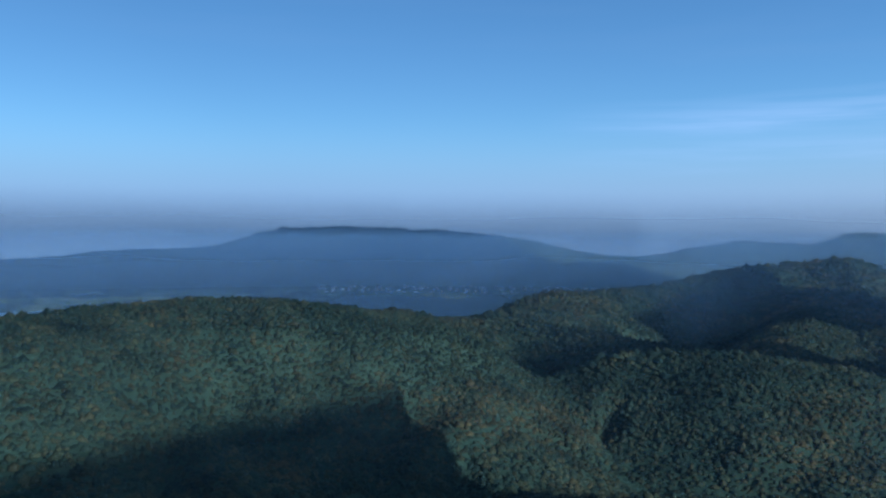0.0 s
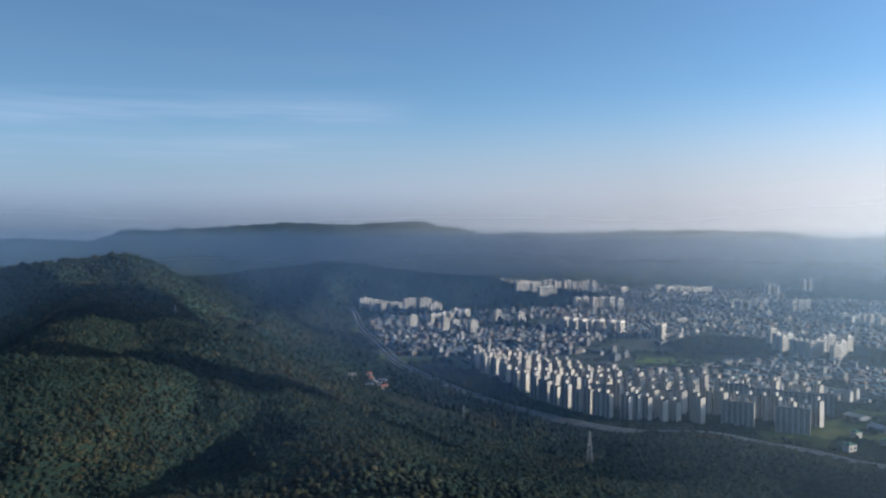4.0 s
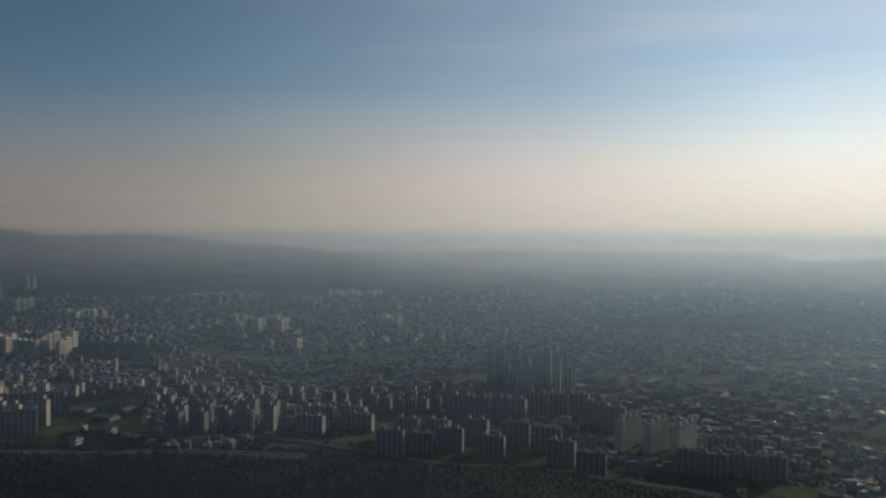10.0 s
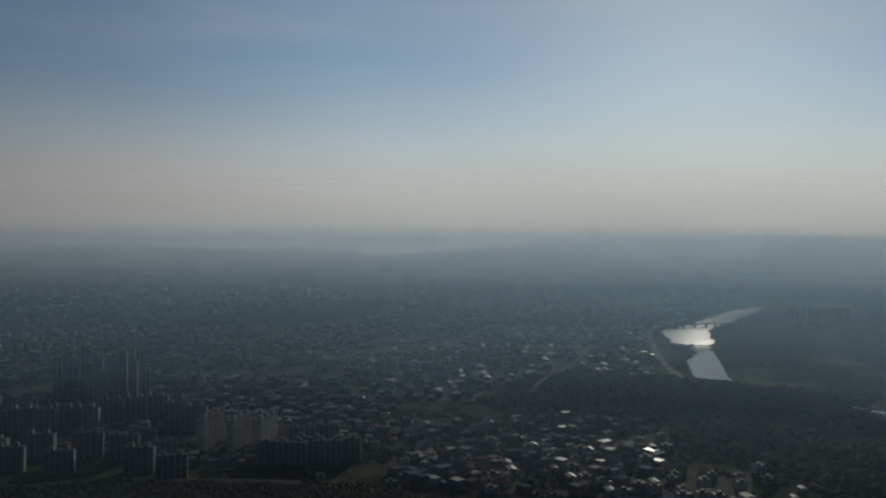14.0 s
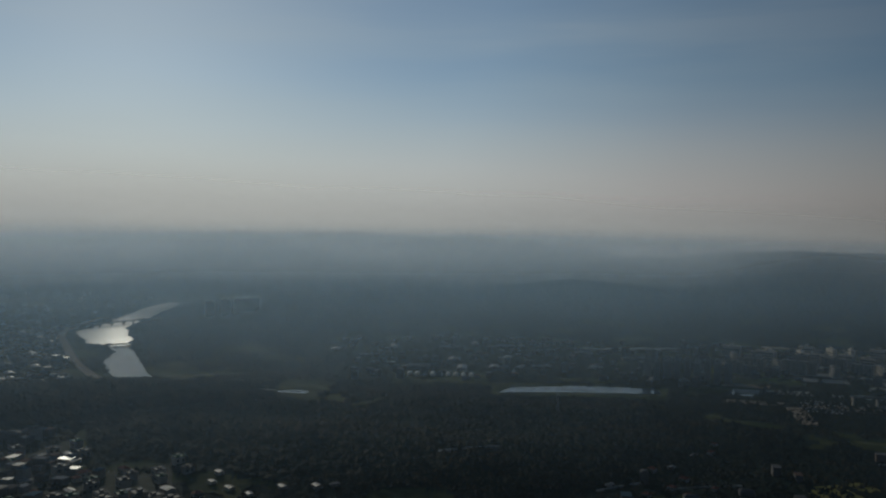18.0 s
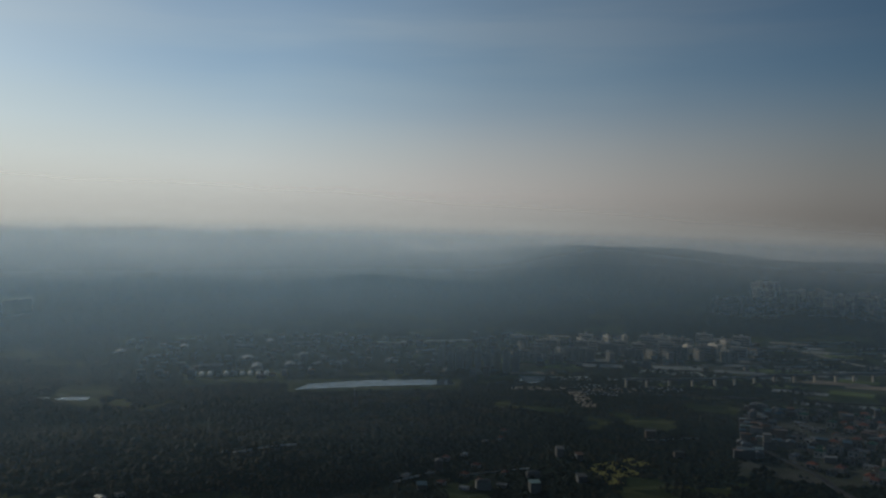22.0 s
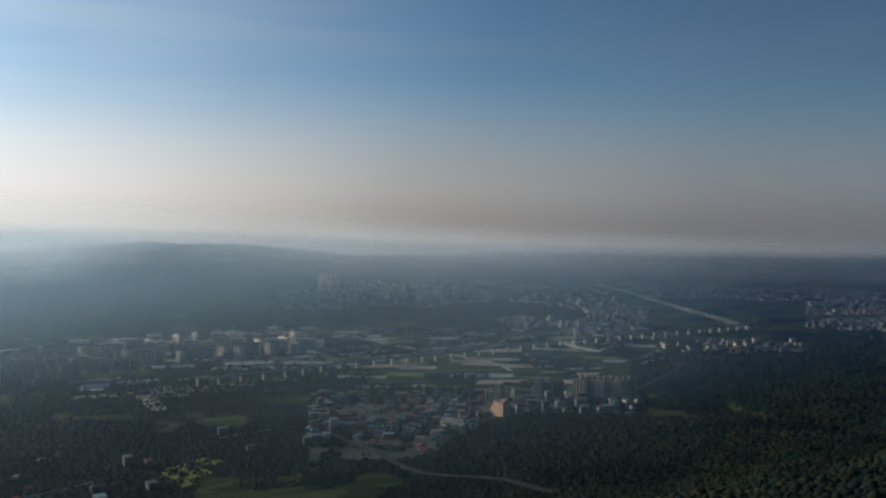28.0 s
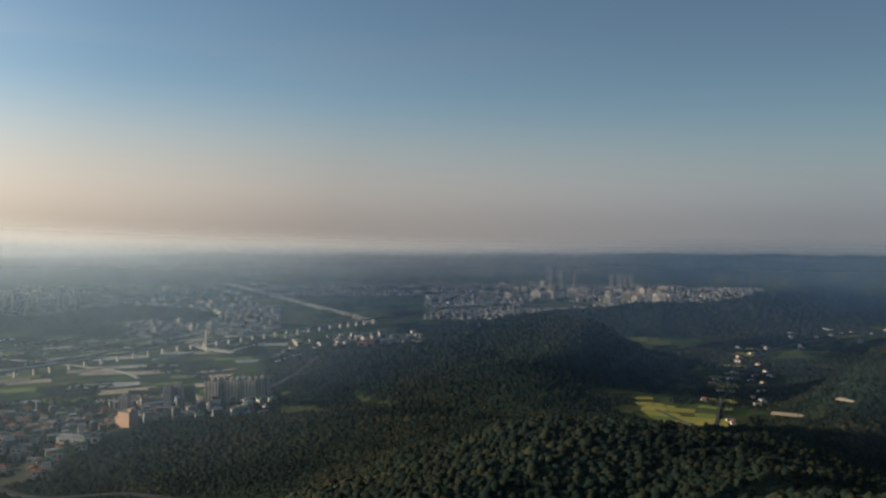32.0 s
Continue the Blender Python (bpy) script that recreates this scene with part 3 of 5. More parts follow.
# water: (turn, distance) banks
LAKES = {
    "river_below_the_weir": ((139.8, 1740), (137.6, 1800), (137.1, 1930), (136.95, 2060), (137.6, 2190), (137.15, 2297), (138.62, 2297), (139.05, 2060), (139.5, 1850), (140.1, 1760)),
    "river": ((137.1, 2303), (136.1, 2345), (135.7, 2480), (135.35, 2660), (136.5, 2800), (137.9, 3060), (139.5, 3420), (140.8, 3640), (141.9, 3600), (140.5, 3240), (139.55, 2970), (138.6, 2790), (138.35, 2690), (138.75, 2500), (138.9, 2400), (138.65, 2303)),
    "reservoir": ((-7.2, 3050), (-7.4, 3350), (-5.6, 3900), (-2.0, 3820), (1.5, 3700), (4.4, 3950), (5.2, 3600), (5.0, 3000), (0, 2900)),
    "river_bend": ((162.0, 1570), (163.0, 1625), (167.0, 1660), (172.3, 1668), (172.6, 1610), (167.0, 1590)),
    "pond": ((176.4, 1640), (176.8, 1690), (178.4, 1685), (178.2, 1638)),
    "stream": ((144.4, 1600), (146.0, 1625), (149.6, 1588), (149.4, 1560), (146.5, 1590)),
    "lagoon": ((-29, 3050), (-28, 3300), (-18.0, 3350), (-17.5, 3050)),
}


def inside(x, y, pts):
    hit = np.zeros(x.shape, bool)
    n = len(pts)
    for i in range(n):
        (ax, ay), (bx, by) = pts[i], pts[(i + 1) % n]
        if ay != by:
            hit ^= ((ay > y) != (by > y)) & (x < (bx - ax) * (y - ay) / (by - ay) + ax)
    return hit


def sector(az, r, boxes):
    hit = np.zeros(az.shape, bool)
    for b in boxes:
        hit |= (az > b[0]) & (az < b[1]) & (r > b[2]) & (r < b[3])
    return hit


def turn_of(x, y):
    """Compass turn, from -100 to 260."""
    a = np.degrees(np.arctan2(x, y))
    return np.where(a < -100, a + 360, a)


def wet(x, y, grow=0.0):
    hit = np.zeros(x.shape, bool)
    for pts in LAKES.values():
        hit |= inside(x, y, [tuple(polar(a, d))[:2] for a, d in pts])
    return hit


def copse(x, y, az, r):
    """Where trees stand on the flat."""
    need = np.where((az > 136) & (az < 213) & (r < 1570) | (az > 212) & (r < 1000), -0.34, np.where((az > 136) & (az < 190), -0.26, 0.08))
    return (fbm(x / 120 + 60, y / 120 + 8, 3) > need) & ~sector(az, r, [t for t in TOWNS if t[4] < 40]) & ~sector(az, r, CLEARINGS)


def build_ground():
    n_az = 1080
    radii = [30.0]
    while radii[-1] < 4960:
        radii.append(radii[-1] * 1.019 + 0.5)
    radii = np.array(radii)
    az = np.radians(np.arange(n_az) * 360 / n_az - 100)
    rr, aa = np.meshgrid(radii, az, indexing="ij")
    x, y = rr * np.sin(aa), rr * np.cos(aa)
    z, hill = land(x, y)
    water = wet(x, y)
    z = np.where(water, -3.0, z)
    verts = np.stack([x, y, z], -1).reshape(-1, 3)
    verts = np.vstack([verts, [[0, 0, float(z[0].mean())]]])
    i, j = np.meshgrid(np.arange(len(radii) - 1), np.arange(n_az), indexing="ij")
    a, b = i * n_az + j, i * n_az + (j + 1) % n_az
    c, d = a + n_az, b + n_az
    tris = np.vstack([np.stack([a, d, c], -1).reshape(-1, 3), np.stack([a, b, d], -1).reshape(-1, 3)])
    mid = verts[tris].mean(1)
    m_az, m_r = turn_of(mid[:, 0], mid[:, 1]), np.hypot(mid[:, 0], mid[:, 1])
    _, m_hill = land(mid[:, 0], mid[:, 1])
    cover = np.full(len(tris), 1)
    cover[sector(m_az, m_r, [t for t in TOWNS if t[4] < 40]) & ~sector(m_az, m_r, PARKS)] = 2
    cover[(m_hill > 5) | copse(mid[:, 0], mid[:, 1], m_az, m_r)] = 0
    hub = len(verts) - 1
    fan = np.stack([np.full(n_az, hub), np.arange(n_az), (np.arange(n_az) + 1) % n_az], -1)[:, [0, 2, 1]]
    tris = np.vstack([tris, fan])
    cover = np.concatenate([cover, np.zeros(n_az, int)])
    ground = new("ground", big_mesh("ground", verts, tris[:, ::-1], [FOREST_FLOOR, FIELD, TOWN_GROUND], cover, True))
    tagged(ground, "wide plain with wooded hills, fields and town streets", "ground", kind="structure")


build_ground()
for _name, _pts in LAKES.items():
    _bm = bmesh.new()
    _bm.faces.new([_bm.verts.new(polar(a, d, -0.4)) for a, d in _pts])
    bmesh.ops.recalc_face_normals(_bm, faces=_bm.faces)
    if list(_bm.faces)[0].normal.z < 0:
        bmesh.ops.reverse_faces(_bm, faces=_bm.faces)
    _w = part("water", _bm, STILL_WATER if _name == "river_below_the_weir" else WATER)
    tagged(_w, "still grey water of the " + _name.replace("_", " ") + " under a hazy sky", "water", kind="structure")


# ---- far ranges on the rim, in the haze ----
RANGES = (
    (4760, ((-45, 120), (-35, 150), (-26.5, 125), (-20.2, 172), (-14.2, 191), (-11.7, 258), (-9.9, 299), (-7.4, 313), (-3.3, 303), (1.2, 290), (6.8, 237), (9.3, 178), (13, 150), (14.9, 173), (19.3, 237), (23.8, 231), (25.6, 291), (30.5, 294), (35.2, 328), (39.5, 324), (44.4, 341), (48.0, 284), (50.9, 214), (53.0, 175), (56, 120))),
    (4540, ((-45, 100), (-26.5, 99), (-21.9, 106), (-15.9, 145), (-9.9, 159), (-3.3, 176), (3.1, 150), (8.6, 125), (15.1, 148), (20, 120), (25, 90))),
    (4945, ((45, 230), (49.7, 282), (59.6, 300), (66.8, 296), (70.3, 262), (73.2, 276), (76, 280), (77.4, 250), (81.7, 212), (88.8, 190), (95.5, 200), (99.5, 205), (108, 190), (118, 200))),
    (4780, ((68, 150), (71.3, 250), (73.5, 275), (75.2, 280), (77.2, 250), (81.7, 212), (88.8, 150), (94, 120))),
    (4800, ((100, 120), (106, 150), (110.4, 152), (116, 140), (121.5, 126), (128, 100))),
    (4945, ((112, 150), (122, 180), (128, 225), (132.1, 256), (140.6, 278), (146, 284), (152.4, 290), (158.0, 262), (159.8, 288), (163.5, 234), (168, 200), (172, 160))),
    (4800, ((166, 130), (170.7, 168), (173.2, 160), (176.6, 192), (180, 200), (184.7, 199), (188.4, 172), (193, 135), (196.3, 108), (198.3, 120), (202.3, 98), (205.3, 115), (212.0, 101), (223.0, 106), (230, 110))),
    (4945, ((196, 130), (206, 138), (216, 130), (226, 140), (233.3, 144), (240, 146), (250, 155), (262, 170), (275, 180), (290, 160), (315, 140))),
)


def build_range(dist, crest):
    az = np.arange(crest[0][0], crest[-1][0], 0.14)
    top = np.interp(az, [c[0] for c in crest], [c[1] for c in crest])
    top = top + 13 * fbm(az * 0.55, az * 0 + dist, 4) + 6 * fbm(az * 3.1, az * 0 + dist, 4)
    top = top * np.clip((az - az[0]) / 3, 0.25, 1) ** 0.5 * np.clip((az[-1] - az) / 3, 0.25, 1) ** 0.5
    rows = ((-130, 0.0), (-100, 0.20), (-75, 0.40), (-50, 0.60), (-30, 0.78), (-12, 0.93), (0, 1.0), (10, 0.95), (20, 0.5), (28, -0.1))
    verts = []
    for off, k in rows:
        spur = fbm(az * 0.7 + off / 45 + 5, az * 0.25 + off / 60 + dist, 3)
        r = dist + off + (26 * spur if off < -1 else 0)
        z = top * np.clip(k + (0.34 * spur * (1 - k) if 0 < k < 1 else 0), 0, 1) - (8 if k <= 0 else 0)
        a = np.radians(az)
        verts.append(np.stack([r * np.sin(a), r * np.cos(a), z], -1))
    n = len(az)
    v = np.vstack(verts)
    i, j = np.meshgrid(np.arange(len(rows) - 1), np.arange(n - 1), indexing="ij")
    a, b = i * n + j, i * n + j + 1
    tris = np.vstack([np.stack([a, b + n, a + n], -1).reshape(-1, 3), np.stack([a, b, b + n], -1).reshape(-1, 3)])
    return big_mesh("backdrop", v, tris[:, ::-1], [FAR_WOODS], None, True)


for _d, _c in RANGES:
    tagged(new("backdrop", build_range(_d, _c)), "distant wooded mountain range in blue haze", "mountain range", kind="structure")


def build_haze(radius, share, over, lean):
    """A ring of mist, thin at the ground and towards its top; the rings lean in and out in turn to take the light from every side."""
    n = 360
    a = np.arange(n) * 2 * math.pi / n
    eye_r = radius + lean * CAM_Z
    # the clear air over the mist goes on out of sight
    clear_top = CAM_Z + eye_r * math.tan(radians(19))
    heights = (-20.0, clear_top)
    v = np.vstack([np.stack([(radius + lean * z) * np.sin(a), (radius + lean * z) * np.cos(a), a * 0 + z], -1) for z in heights])
    i, k = np.meshgrid(np.arange(len(heights) - 1), np.arange(n), indexing="ij")
    p, q = i * n + k, i * n + (k + 1) % n
    tris = np.vstack([np.stack([p, q, q + n], -1).reshape(-1, 3), np.stack([p, q + n, p + n], -1).reshape(-1, 3)])
    me = big_mesh("haze", v, tris, [FAR_HAZE if radius > 3500 else HAZE], None, False)
    turn = turn_of(v[:, 0], v[:, 1])
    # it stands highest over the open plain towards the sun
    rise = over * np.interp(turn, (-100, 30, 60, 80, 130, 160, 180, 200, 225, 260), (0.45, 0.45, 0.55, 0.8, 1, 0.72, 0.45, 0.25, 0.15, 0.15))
    # right of the sun its top is cut low, so dim mist hides less sky
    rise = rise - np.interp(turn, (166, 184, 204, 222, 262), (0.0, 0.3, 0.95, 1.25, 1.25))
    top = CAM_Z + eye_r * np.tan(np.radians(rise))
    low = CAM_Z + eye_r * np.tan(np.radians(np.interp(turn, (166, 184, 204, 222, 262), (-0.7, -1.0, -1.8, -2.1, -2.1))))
    # share by bearing; near rings act as an added pale veil lifting dark slopes
    if radius < 500:
        full = np.interp(turn, (-100, 25, 40, 60, 110, 140, 180, 205, 230, 260), (0.3, 0.6, 2.6, 3.0, 0.5, 0.7, 0.5, 1.3, 0.8, 0.3))
    elif radius < 1000:
        full = np.interp(turn, (-100, 30, 45, 70, 92, 125, 145, 168, 182, 200, 215, 230), (0.2, 0.4, 2.3, 1.8, 0.6, 1.0, 1.1, 0.8, 0.6, 1.3, 2.0, 1.1))
    elif radius < 2000:
        full = np.interp(turn, (-100, 25, 46, 73, 86, 110, 125, 145, 168, 182, 196, 206, 222, 238, 260), (0.7, 0.9, 1.4, 0.9, 1.0, 1.1, 1.3, 1.5, 1.35, 1.0, 1.1, 1.4, 1.4, 1.0, 0.6))
    elif radius < 3500:
        full = np.interp(turn, (-100, 60, 90, 140, 165, 182, 196, 212, 245, 258), (0.7, 0.65, 0.95, 1.3, 1.3, 0.95, 0.85, 1.15, 1.15, 0.9))
    else:
        full = np.interp(turn, (-100, 20, 45, 60, 90, 132, 172, 190, 205, 225), (0.72, 0.7, 0.62, 0.62, 0.95, 1.05, 1.05, 0.98, 1.0, 1.02))
    foot = np.tile(land(v[:n, 0], v[:n, 1])[0], 2)
    # the tint's brightness by bearing from the sun is painted in, not lit
    for kind, values in (("mist_share", np.clip(share * full, 0, 0.92)), ("mist_floor", foot), ("mist_from", low), ("mist_top", top), ("mist_depth", foot * 0 + (280 if radius > 4000 else 110)), ("mist_sun_tint", np.interp(turn - SUN_AZ, (-130, -80, -50, -32, -18, 18, 32, 50, 80, 110), (0.62, 0.64, 0.78, 0.95, 1.0, 1.0, 0.95, 0.8, 0.8, 0.8)))):
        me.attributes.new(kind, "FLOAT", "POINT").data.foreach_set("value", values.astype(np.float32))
    return me


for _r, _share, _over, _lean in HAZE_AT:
    tagged(new("haze", build_haze(_r, _share, _over, _lean)), "thin added veil of haze and glare over the plain", "haze", kind="structure")


# ---- woods ----
def clump_shape(rng, pieces, sides, pointed):
    """A crown out of ragged domes of leaves, about 1 wide and standing on z = 0."""
    vs, fs, base = [], [], 0
    for k in range(pieces):
        turn = rng.uniform(0, 6.28)
        off = 0.24 * (pieces > 1) * rng.uniform(0.6, 1.2)
        size = rng.uniform(0.36, 0.48) if pieces > 1 else 0.5
        c = np.array([off * math.cos(turn), off * math.sin(turn), rng.uniform(0, 0.2)])
        a = np.arange(sides) * 2 * math.pi / sides + rng.uniform(0, 6.28)
        low = np.stack([np.cos(a), np.sin(a), a * 0 + rng.uniform(0.0, 0.3, sides)], -1) * [[size, size, 0.6]] * rng.uniform(0.65, 1.32, (sides, 1))
        rings = [low]
        if sides > 5:
            mid = np.stack([np.cos(a + 0.5), np.sin(a + 0.5), a * 0 + rng.uniform(0.5, 0.75, sides)], -1) * [[size * 0.72, size * 0.72, 0.8]] * rng.uniform(0.82, 1.2, (sides, 1))
            rings.append(mid)
        tip = np.array([[rng.uniform(-0.08, 0.08), rng.uniform(-0.08, 0.08), rng.uniform(0.85, 1.1) if pointed else rng.uniform(0.6, 0.8)]])
        n = sides
        p = np.vstack(rings + [tip]) + c
        f = []
        for r in range(len(rings) - 1):
            for i in range(n):
                f += [(r * n + i, r * n + (i + 1) % n, (r + 1) * n + i), (r * n + (i + 1) % n, (r + 1) * n + (i + 1) % n, (r + 1) * n + i)]
        r = (len(rings) - 1) * n
        f += [(r + i, r + (i + 1) % n, len(rings) * n) for i in range(n)]
        vs.append(p)
        fs.append(np.array(f) + base)
        base += len(p)
    return np.vstack(vs), np.vstack(fs)


def scatter(rng, az0, az1, d0, d1, gap):
    """Points spread evenly over a ring sector, one for each square of the gap's size."""
    n = int(2 * d1 / gap) + 1
    x = ((np.arange(n)[:, None] + rng.uniform(-0.5, 0.5, (n, n))) * gap - d1).ravel()
    y = ((np.arange(n)[None, :] + rng.uniform(-0.5, 0.5, (n, n))) * gap - d1).ravel()
    r, az = np.hypot(x, y), turn_of(x, y)
    k = (az > az0) & (az < az1) & (r > d0) & (r < d1)
    return x[k], y[k], az[k], r[k]


def plant(x, y, z, size, shapes, pick, spin, tall):
    """One joined mesh of crowns."""
    verts, tris, base = [], [], 0
    for k, (sv, sf) in enumerate(shapes):
        s = np.nonzero(pick == k)[0]
        if not len(s):
            continue
        c, n = np.cos(spin[s])[:, None], np.sin(spin[s])[:, None]
        p = np.empty((len(s), len(sv), 3))
        p[:, :, 0] = (sv[:, 0] * c - sv[:, 1] * n) * size[s][:, None] + x[s][:, None]
        p[:, :, 1] = (sv[:, 0] * n + sv[:, 1] * c) * size[s][:, None] + y[s][:, None]
        p[:, :, 2] = sv[:, 2] * (size[s] * tall[s])[:, None] + z[s][:, None]
        verts.append(p.reshape(-1, 3))
        tris.append((sf[None] + (np.arange(len(s)) * len(sv))[:, None, None]).reshape(-1, 3) + base)
        base += len(s) * len(sv)
    return np.vstack(verts), np.vstack(tris)


def build_sight():
    """How high the ground rises round the hovering place, to leave the slopes that lie hidden behind crests bare."""
    az, r = np.arange(-100, 260, 0.5), np.arange(60, 4500, 15.0)
    rr, aa = np.meshgrid(r, np.radians(az), indexing="ij")
    z, _ = land(rr * np.sin(aa), rr * np.cos(aa))
    return np.maximum.accumulate((z - CAM_Z) / rr, axis=0)


_sight = build_sight()


def hidden(x, y, z, tall):
    i = np.clip(((np.hypot(x, y) - 60) / 15).astype(int) - 4, 0, _sight.shape[0] - 1)
    j = np.clip(np.round((turn_of(x, y) + 100) / 0.5).astype(int), 0, _sight.shape[1] - 1)
    return (z + tall - CAM_Z) / np.hypot(x, y) < _sight[i, j]


# woods: distance from, to, metres between crowns, crown width, domes in a crown, sides of a dome
for _k, (_d0, _d1, _gap, _size, _pieces, _sides) in enumerate(((260, 640, 4.0, 6.3, 1, 6), (640, 1000, 4.0, 6.2, 1, 5), (1000, 1700, 5.7, 9.4, 1, 5), (1700, 2600, 9.4, 16, 1, 5), (2600, 4450, 15, 26, 1, 4))):
    _rng = np.random.default_rng(20 + _k)
    _x, _y, _az, _r = scatter(_rng, -36, 262, _d0, _d1, _gap)
    _z, _h = land(_x, _y)
    _edge = 6 + 4 * fbm(_x / 90, _y / 90, 2)
    _keep = (_h > _edge) & ~wet(_x, _y)
    # copses and tree rows on the flat
    _copse = copse(_x, _y, _az, _r) & ~wet(_x, _y)
    _street = sector(_az, _r, TOWNS) & (fbm(_x / 45 + 9, _y / 45 + 2, 2) > np.where((_az > 72) & (_az < 118) & (_r < 1700), -0.05, 0.30)) & ~wet(_x, _y)
    _park = sector(_az, _r, PARKS) & (fbm(_x / 60 + 2, _y / 60 + 7, 2) > 0.0)
    _near_belt = (_r < np.interp(_az, (36, 41, 47.8, 51.7, 56.8, 69.1, 70, 83, 104, 120), (2300, 1950, 1780, 1495, 1340, 1305, 1180, 1180, 1010, 940))) & (_az > 36) & (_az < 120) & ~sector(_az, _r, TOWNS)
    _keep |= (_copse | _street | _park | _near_belt) & ~wet(_x, _y)
    _keep &= ~by_road(_x, _y, 1.0) & ~hidden(_x, _y, _z, 22.0)
    _x, _y, _z, _h = _x[_keep], _y[_keep], _z[_keep], _h[_keep]
    _n = len(_x)
    _shapes = [clump_shape(_rng, _pieces, _sides, i % 3 == 0) for i in range(8)]
    _s = _size * _rng.triangular(0.45, 0.8, 1.7, _n) * np.where(_h > 5, 1.0, 0.8)
    _v, _f = plant(_x, _y, _z - _rng.uniform(0.02, 0.34, _n) * _s, _s, _shapes, _rng.integers(0, 8, _n), _rng.uniform(0, 6.28, _n), _rng.uniform(0.65, 1.05, _n) * (0.68, 0.72, 0.62, 0.52, 0.45)[_k] * np.where((np.abs(_az[_keep] + _rng.normal(0, 0.7, _n) - 47.3) < 4) & (_h < 12), 2.7, 1.0))
    tagged(new("woods", big_mesh("woods", _v, _f, [LEAF], None, True)), "dense mixed green woods covering the hills", "woods", kind="stuff")


# ---- roads ----
def smooth_line(pts, step=14.0):
    """A curve through polar points, as plan points with even steps."""
    p = [polar(a, d) for a, d in pts]
    out = []
    for i in range(len(p) - 1):
        a, b = p[i], p[i + 1]
        prev, nxt = p[max(i - 1, 0)], p[min(i + 2, len(p) - 1)]
        n = max(2, int((b - a).length / step))
        for k in range(n):
            t = k / n
            out.append(0.5 * (2 * a + (b - prev) * t + (2 * prev - 5 * a + 4 * b - nxt) * t * t + (3 * a - prev - 3 * b + nxt) * t**3))
    out.append(p[-1])
    return out


def sides(line):
    res = []
    for i, p in enumerate(line):
        d = line[min(i + 1, len(line) - 1)] - line[max(i - 1, 0)]
        res.append(Vector((-d.y, d.x, 0)).normalized())
    return res


def strip(line, off, width, lift, thick=0.0, heights=None):
    """A band along a line, off metres to its side."""
    bm, s = bmesh.new(), sides(line)
    if heights is None:
        xs, ys = np.array([p.x for p in line]), np.array([p.y for p in line])
        heights = land(xs, ys)[0]
    rows = []
    for p, n, h in zip(line, s, heights):
        z = float(h) + lift
        ring = [p + n * (off - width / 2) + Vector((0, 0, z)), p + n * (off + width / 2) + Vector((0, 0, z))]
        if thick:
            ring += [ring[1] - Vector((0, 0, thick)), ring[0] - Vector((0, 0, thick))]
        rows.append([bm.verts.new(q) for q in ring])
    n = len(rows[0])
    for a, b in zip(rows, rows[1:]):
        for k in range(n if thick else 1):
            m = (k + 1) % n
            bm.faces.new((a[m], a[k], b[k], b[m]))
    return bm


for _label, _pts, _w, _mat, _lanes in ROADS:
    _line = smooth_line(_pts)
    _road = tagged(part("road", strip(_line, 0, _w, 1.6, 3.0), _mat), _label, "road", kind="structure")
    if _w > 20:
        part("median", strip(_line, 0, 1.0, 2.7, 1.2), CONCRETE, _road, "low concrete divider")
        for _s in (-1, 1):
            part("carriageway", strip(_line, _s * _w * 0.25, _w * 0.36, 1.66), ASPHALT, _road, "worn grey asphalt lanes")
            part("barrier", strip(_line, _s * _w * 0.5, 0.7, 2.7, 1.3), CONCRETE, _road, "pale roadside barrier")


# ---- bridges ----
def viaduct(label, pts, width, deck_z, gap, pier_w, deck_mat, group=""):
    line = smooth_line(pts, 10.0)
    v = thing("viaduct", label, "viaduct", group)
    hs = [deck_z] * len(line)
    part("deck", strip(line, 0, width, 0, 1.8, hs), deck_mat, v, "long concrete deck")
    for s in (-1, 1):
        part("parapet", strip(line, s * width * 0.5, 0.5, 1.1, 1.2, hs), CONCRETE, v)
    total, last = 0.0, -gap
    pier = boxed((-pier_w / 2, pier_w / 2, -pier_w * 0.9, pier_w * 0.9, -2.0, deck_z - 3.0), (-pier_w * 0.7, pier_w * 0.7, -width * 0.42, width * 0.42, deck_z - 3.0, deck_z - 1.8))
    shared = None
    for a, b in zip(line, line[1:]):
        total += (b - a).length
        if total - last >= gap:
            last = total
            d = b - a
            m = Matrix.Translation((a.x, a.y, 0)) @ Matrix.Rotation(math.atan2(d.y, d.x), 4, "Z")
            if shared is None:
                shared = part("pier", pier, WALL_PAINT, v, "pale concrete pier", m)
            else:
                o = new("pier", shared.data)
                o.parent, o.matrix_basis = v, m
    return v


viaduct("railway viaduct on a row of pale piers over the plain", ((183.8, 1620), (185.6, 1639), (189.0, 1674), (192.5, 1751), (196, 1815), (199.8, 1885), (205.2, 2050), (209.5, 2190), (213, 2330), (216.5, 2480), (219.5, 2640)), 9, 15.0, 34, 3.0, WALL_GREY_SHADE)
viaduct("road bridge over the sunlit river", ((134.9, 2720), (136.3, 2770), (138.3, 2840), (140.2, 2910)), 15, 9.0, 34, 4.0, CONCRETE)
viaduct("low weir bridge crossing the river", ((136.6, 2305), (137.4, 2308), (139.1, 2312)), 7, 3.5, 22, 3.0, CONCRETE)


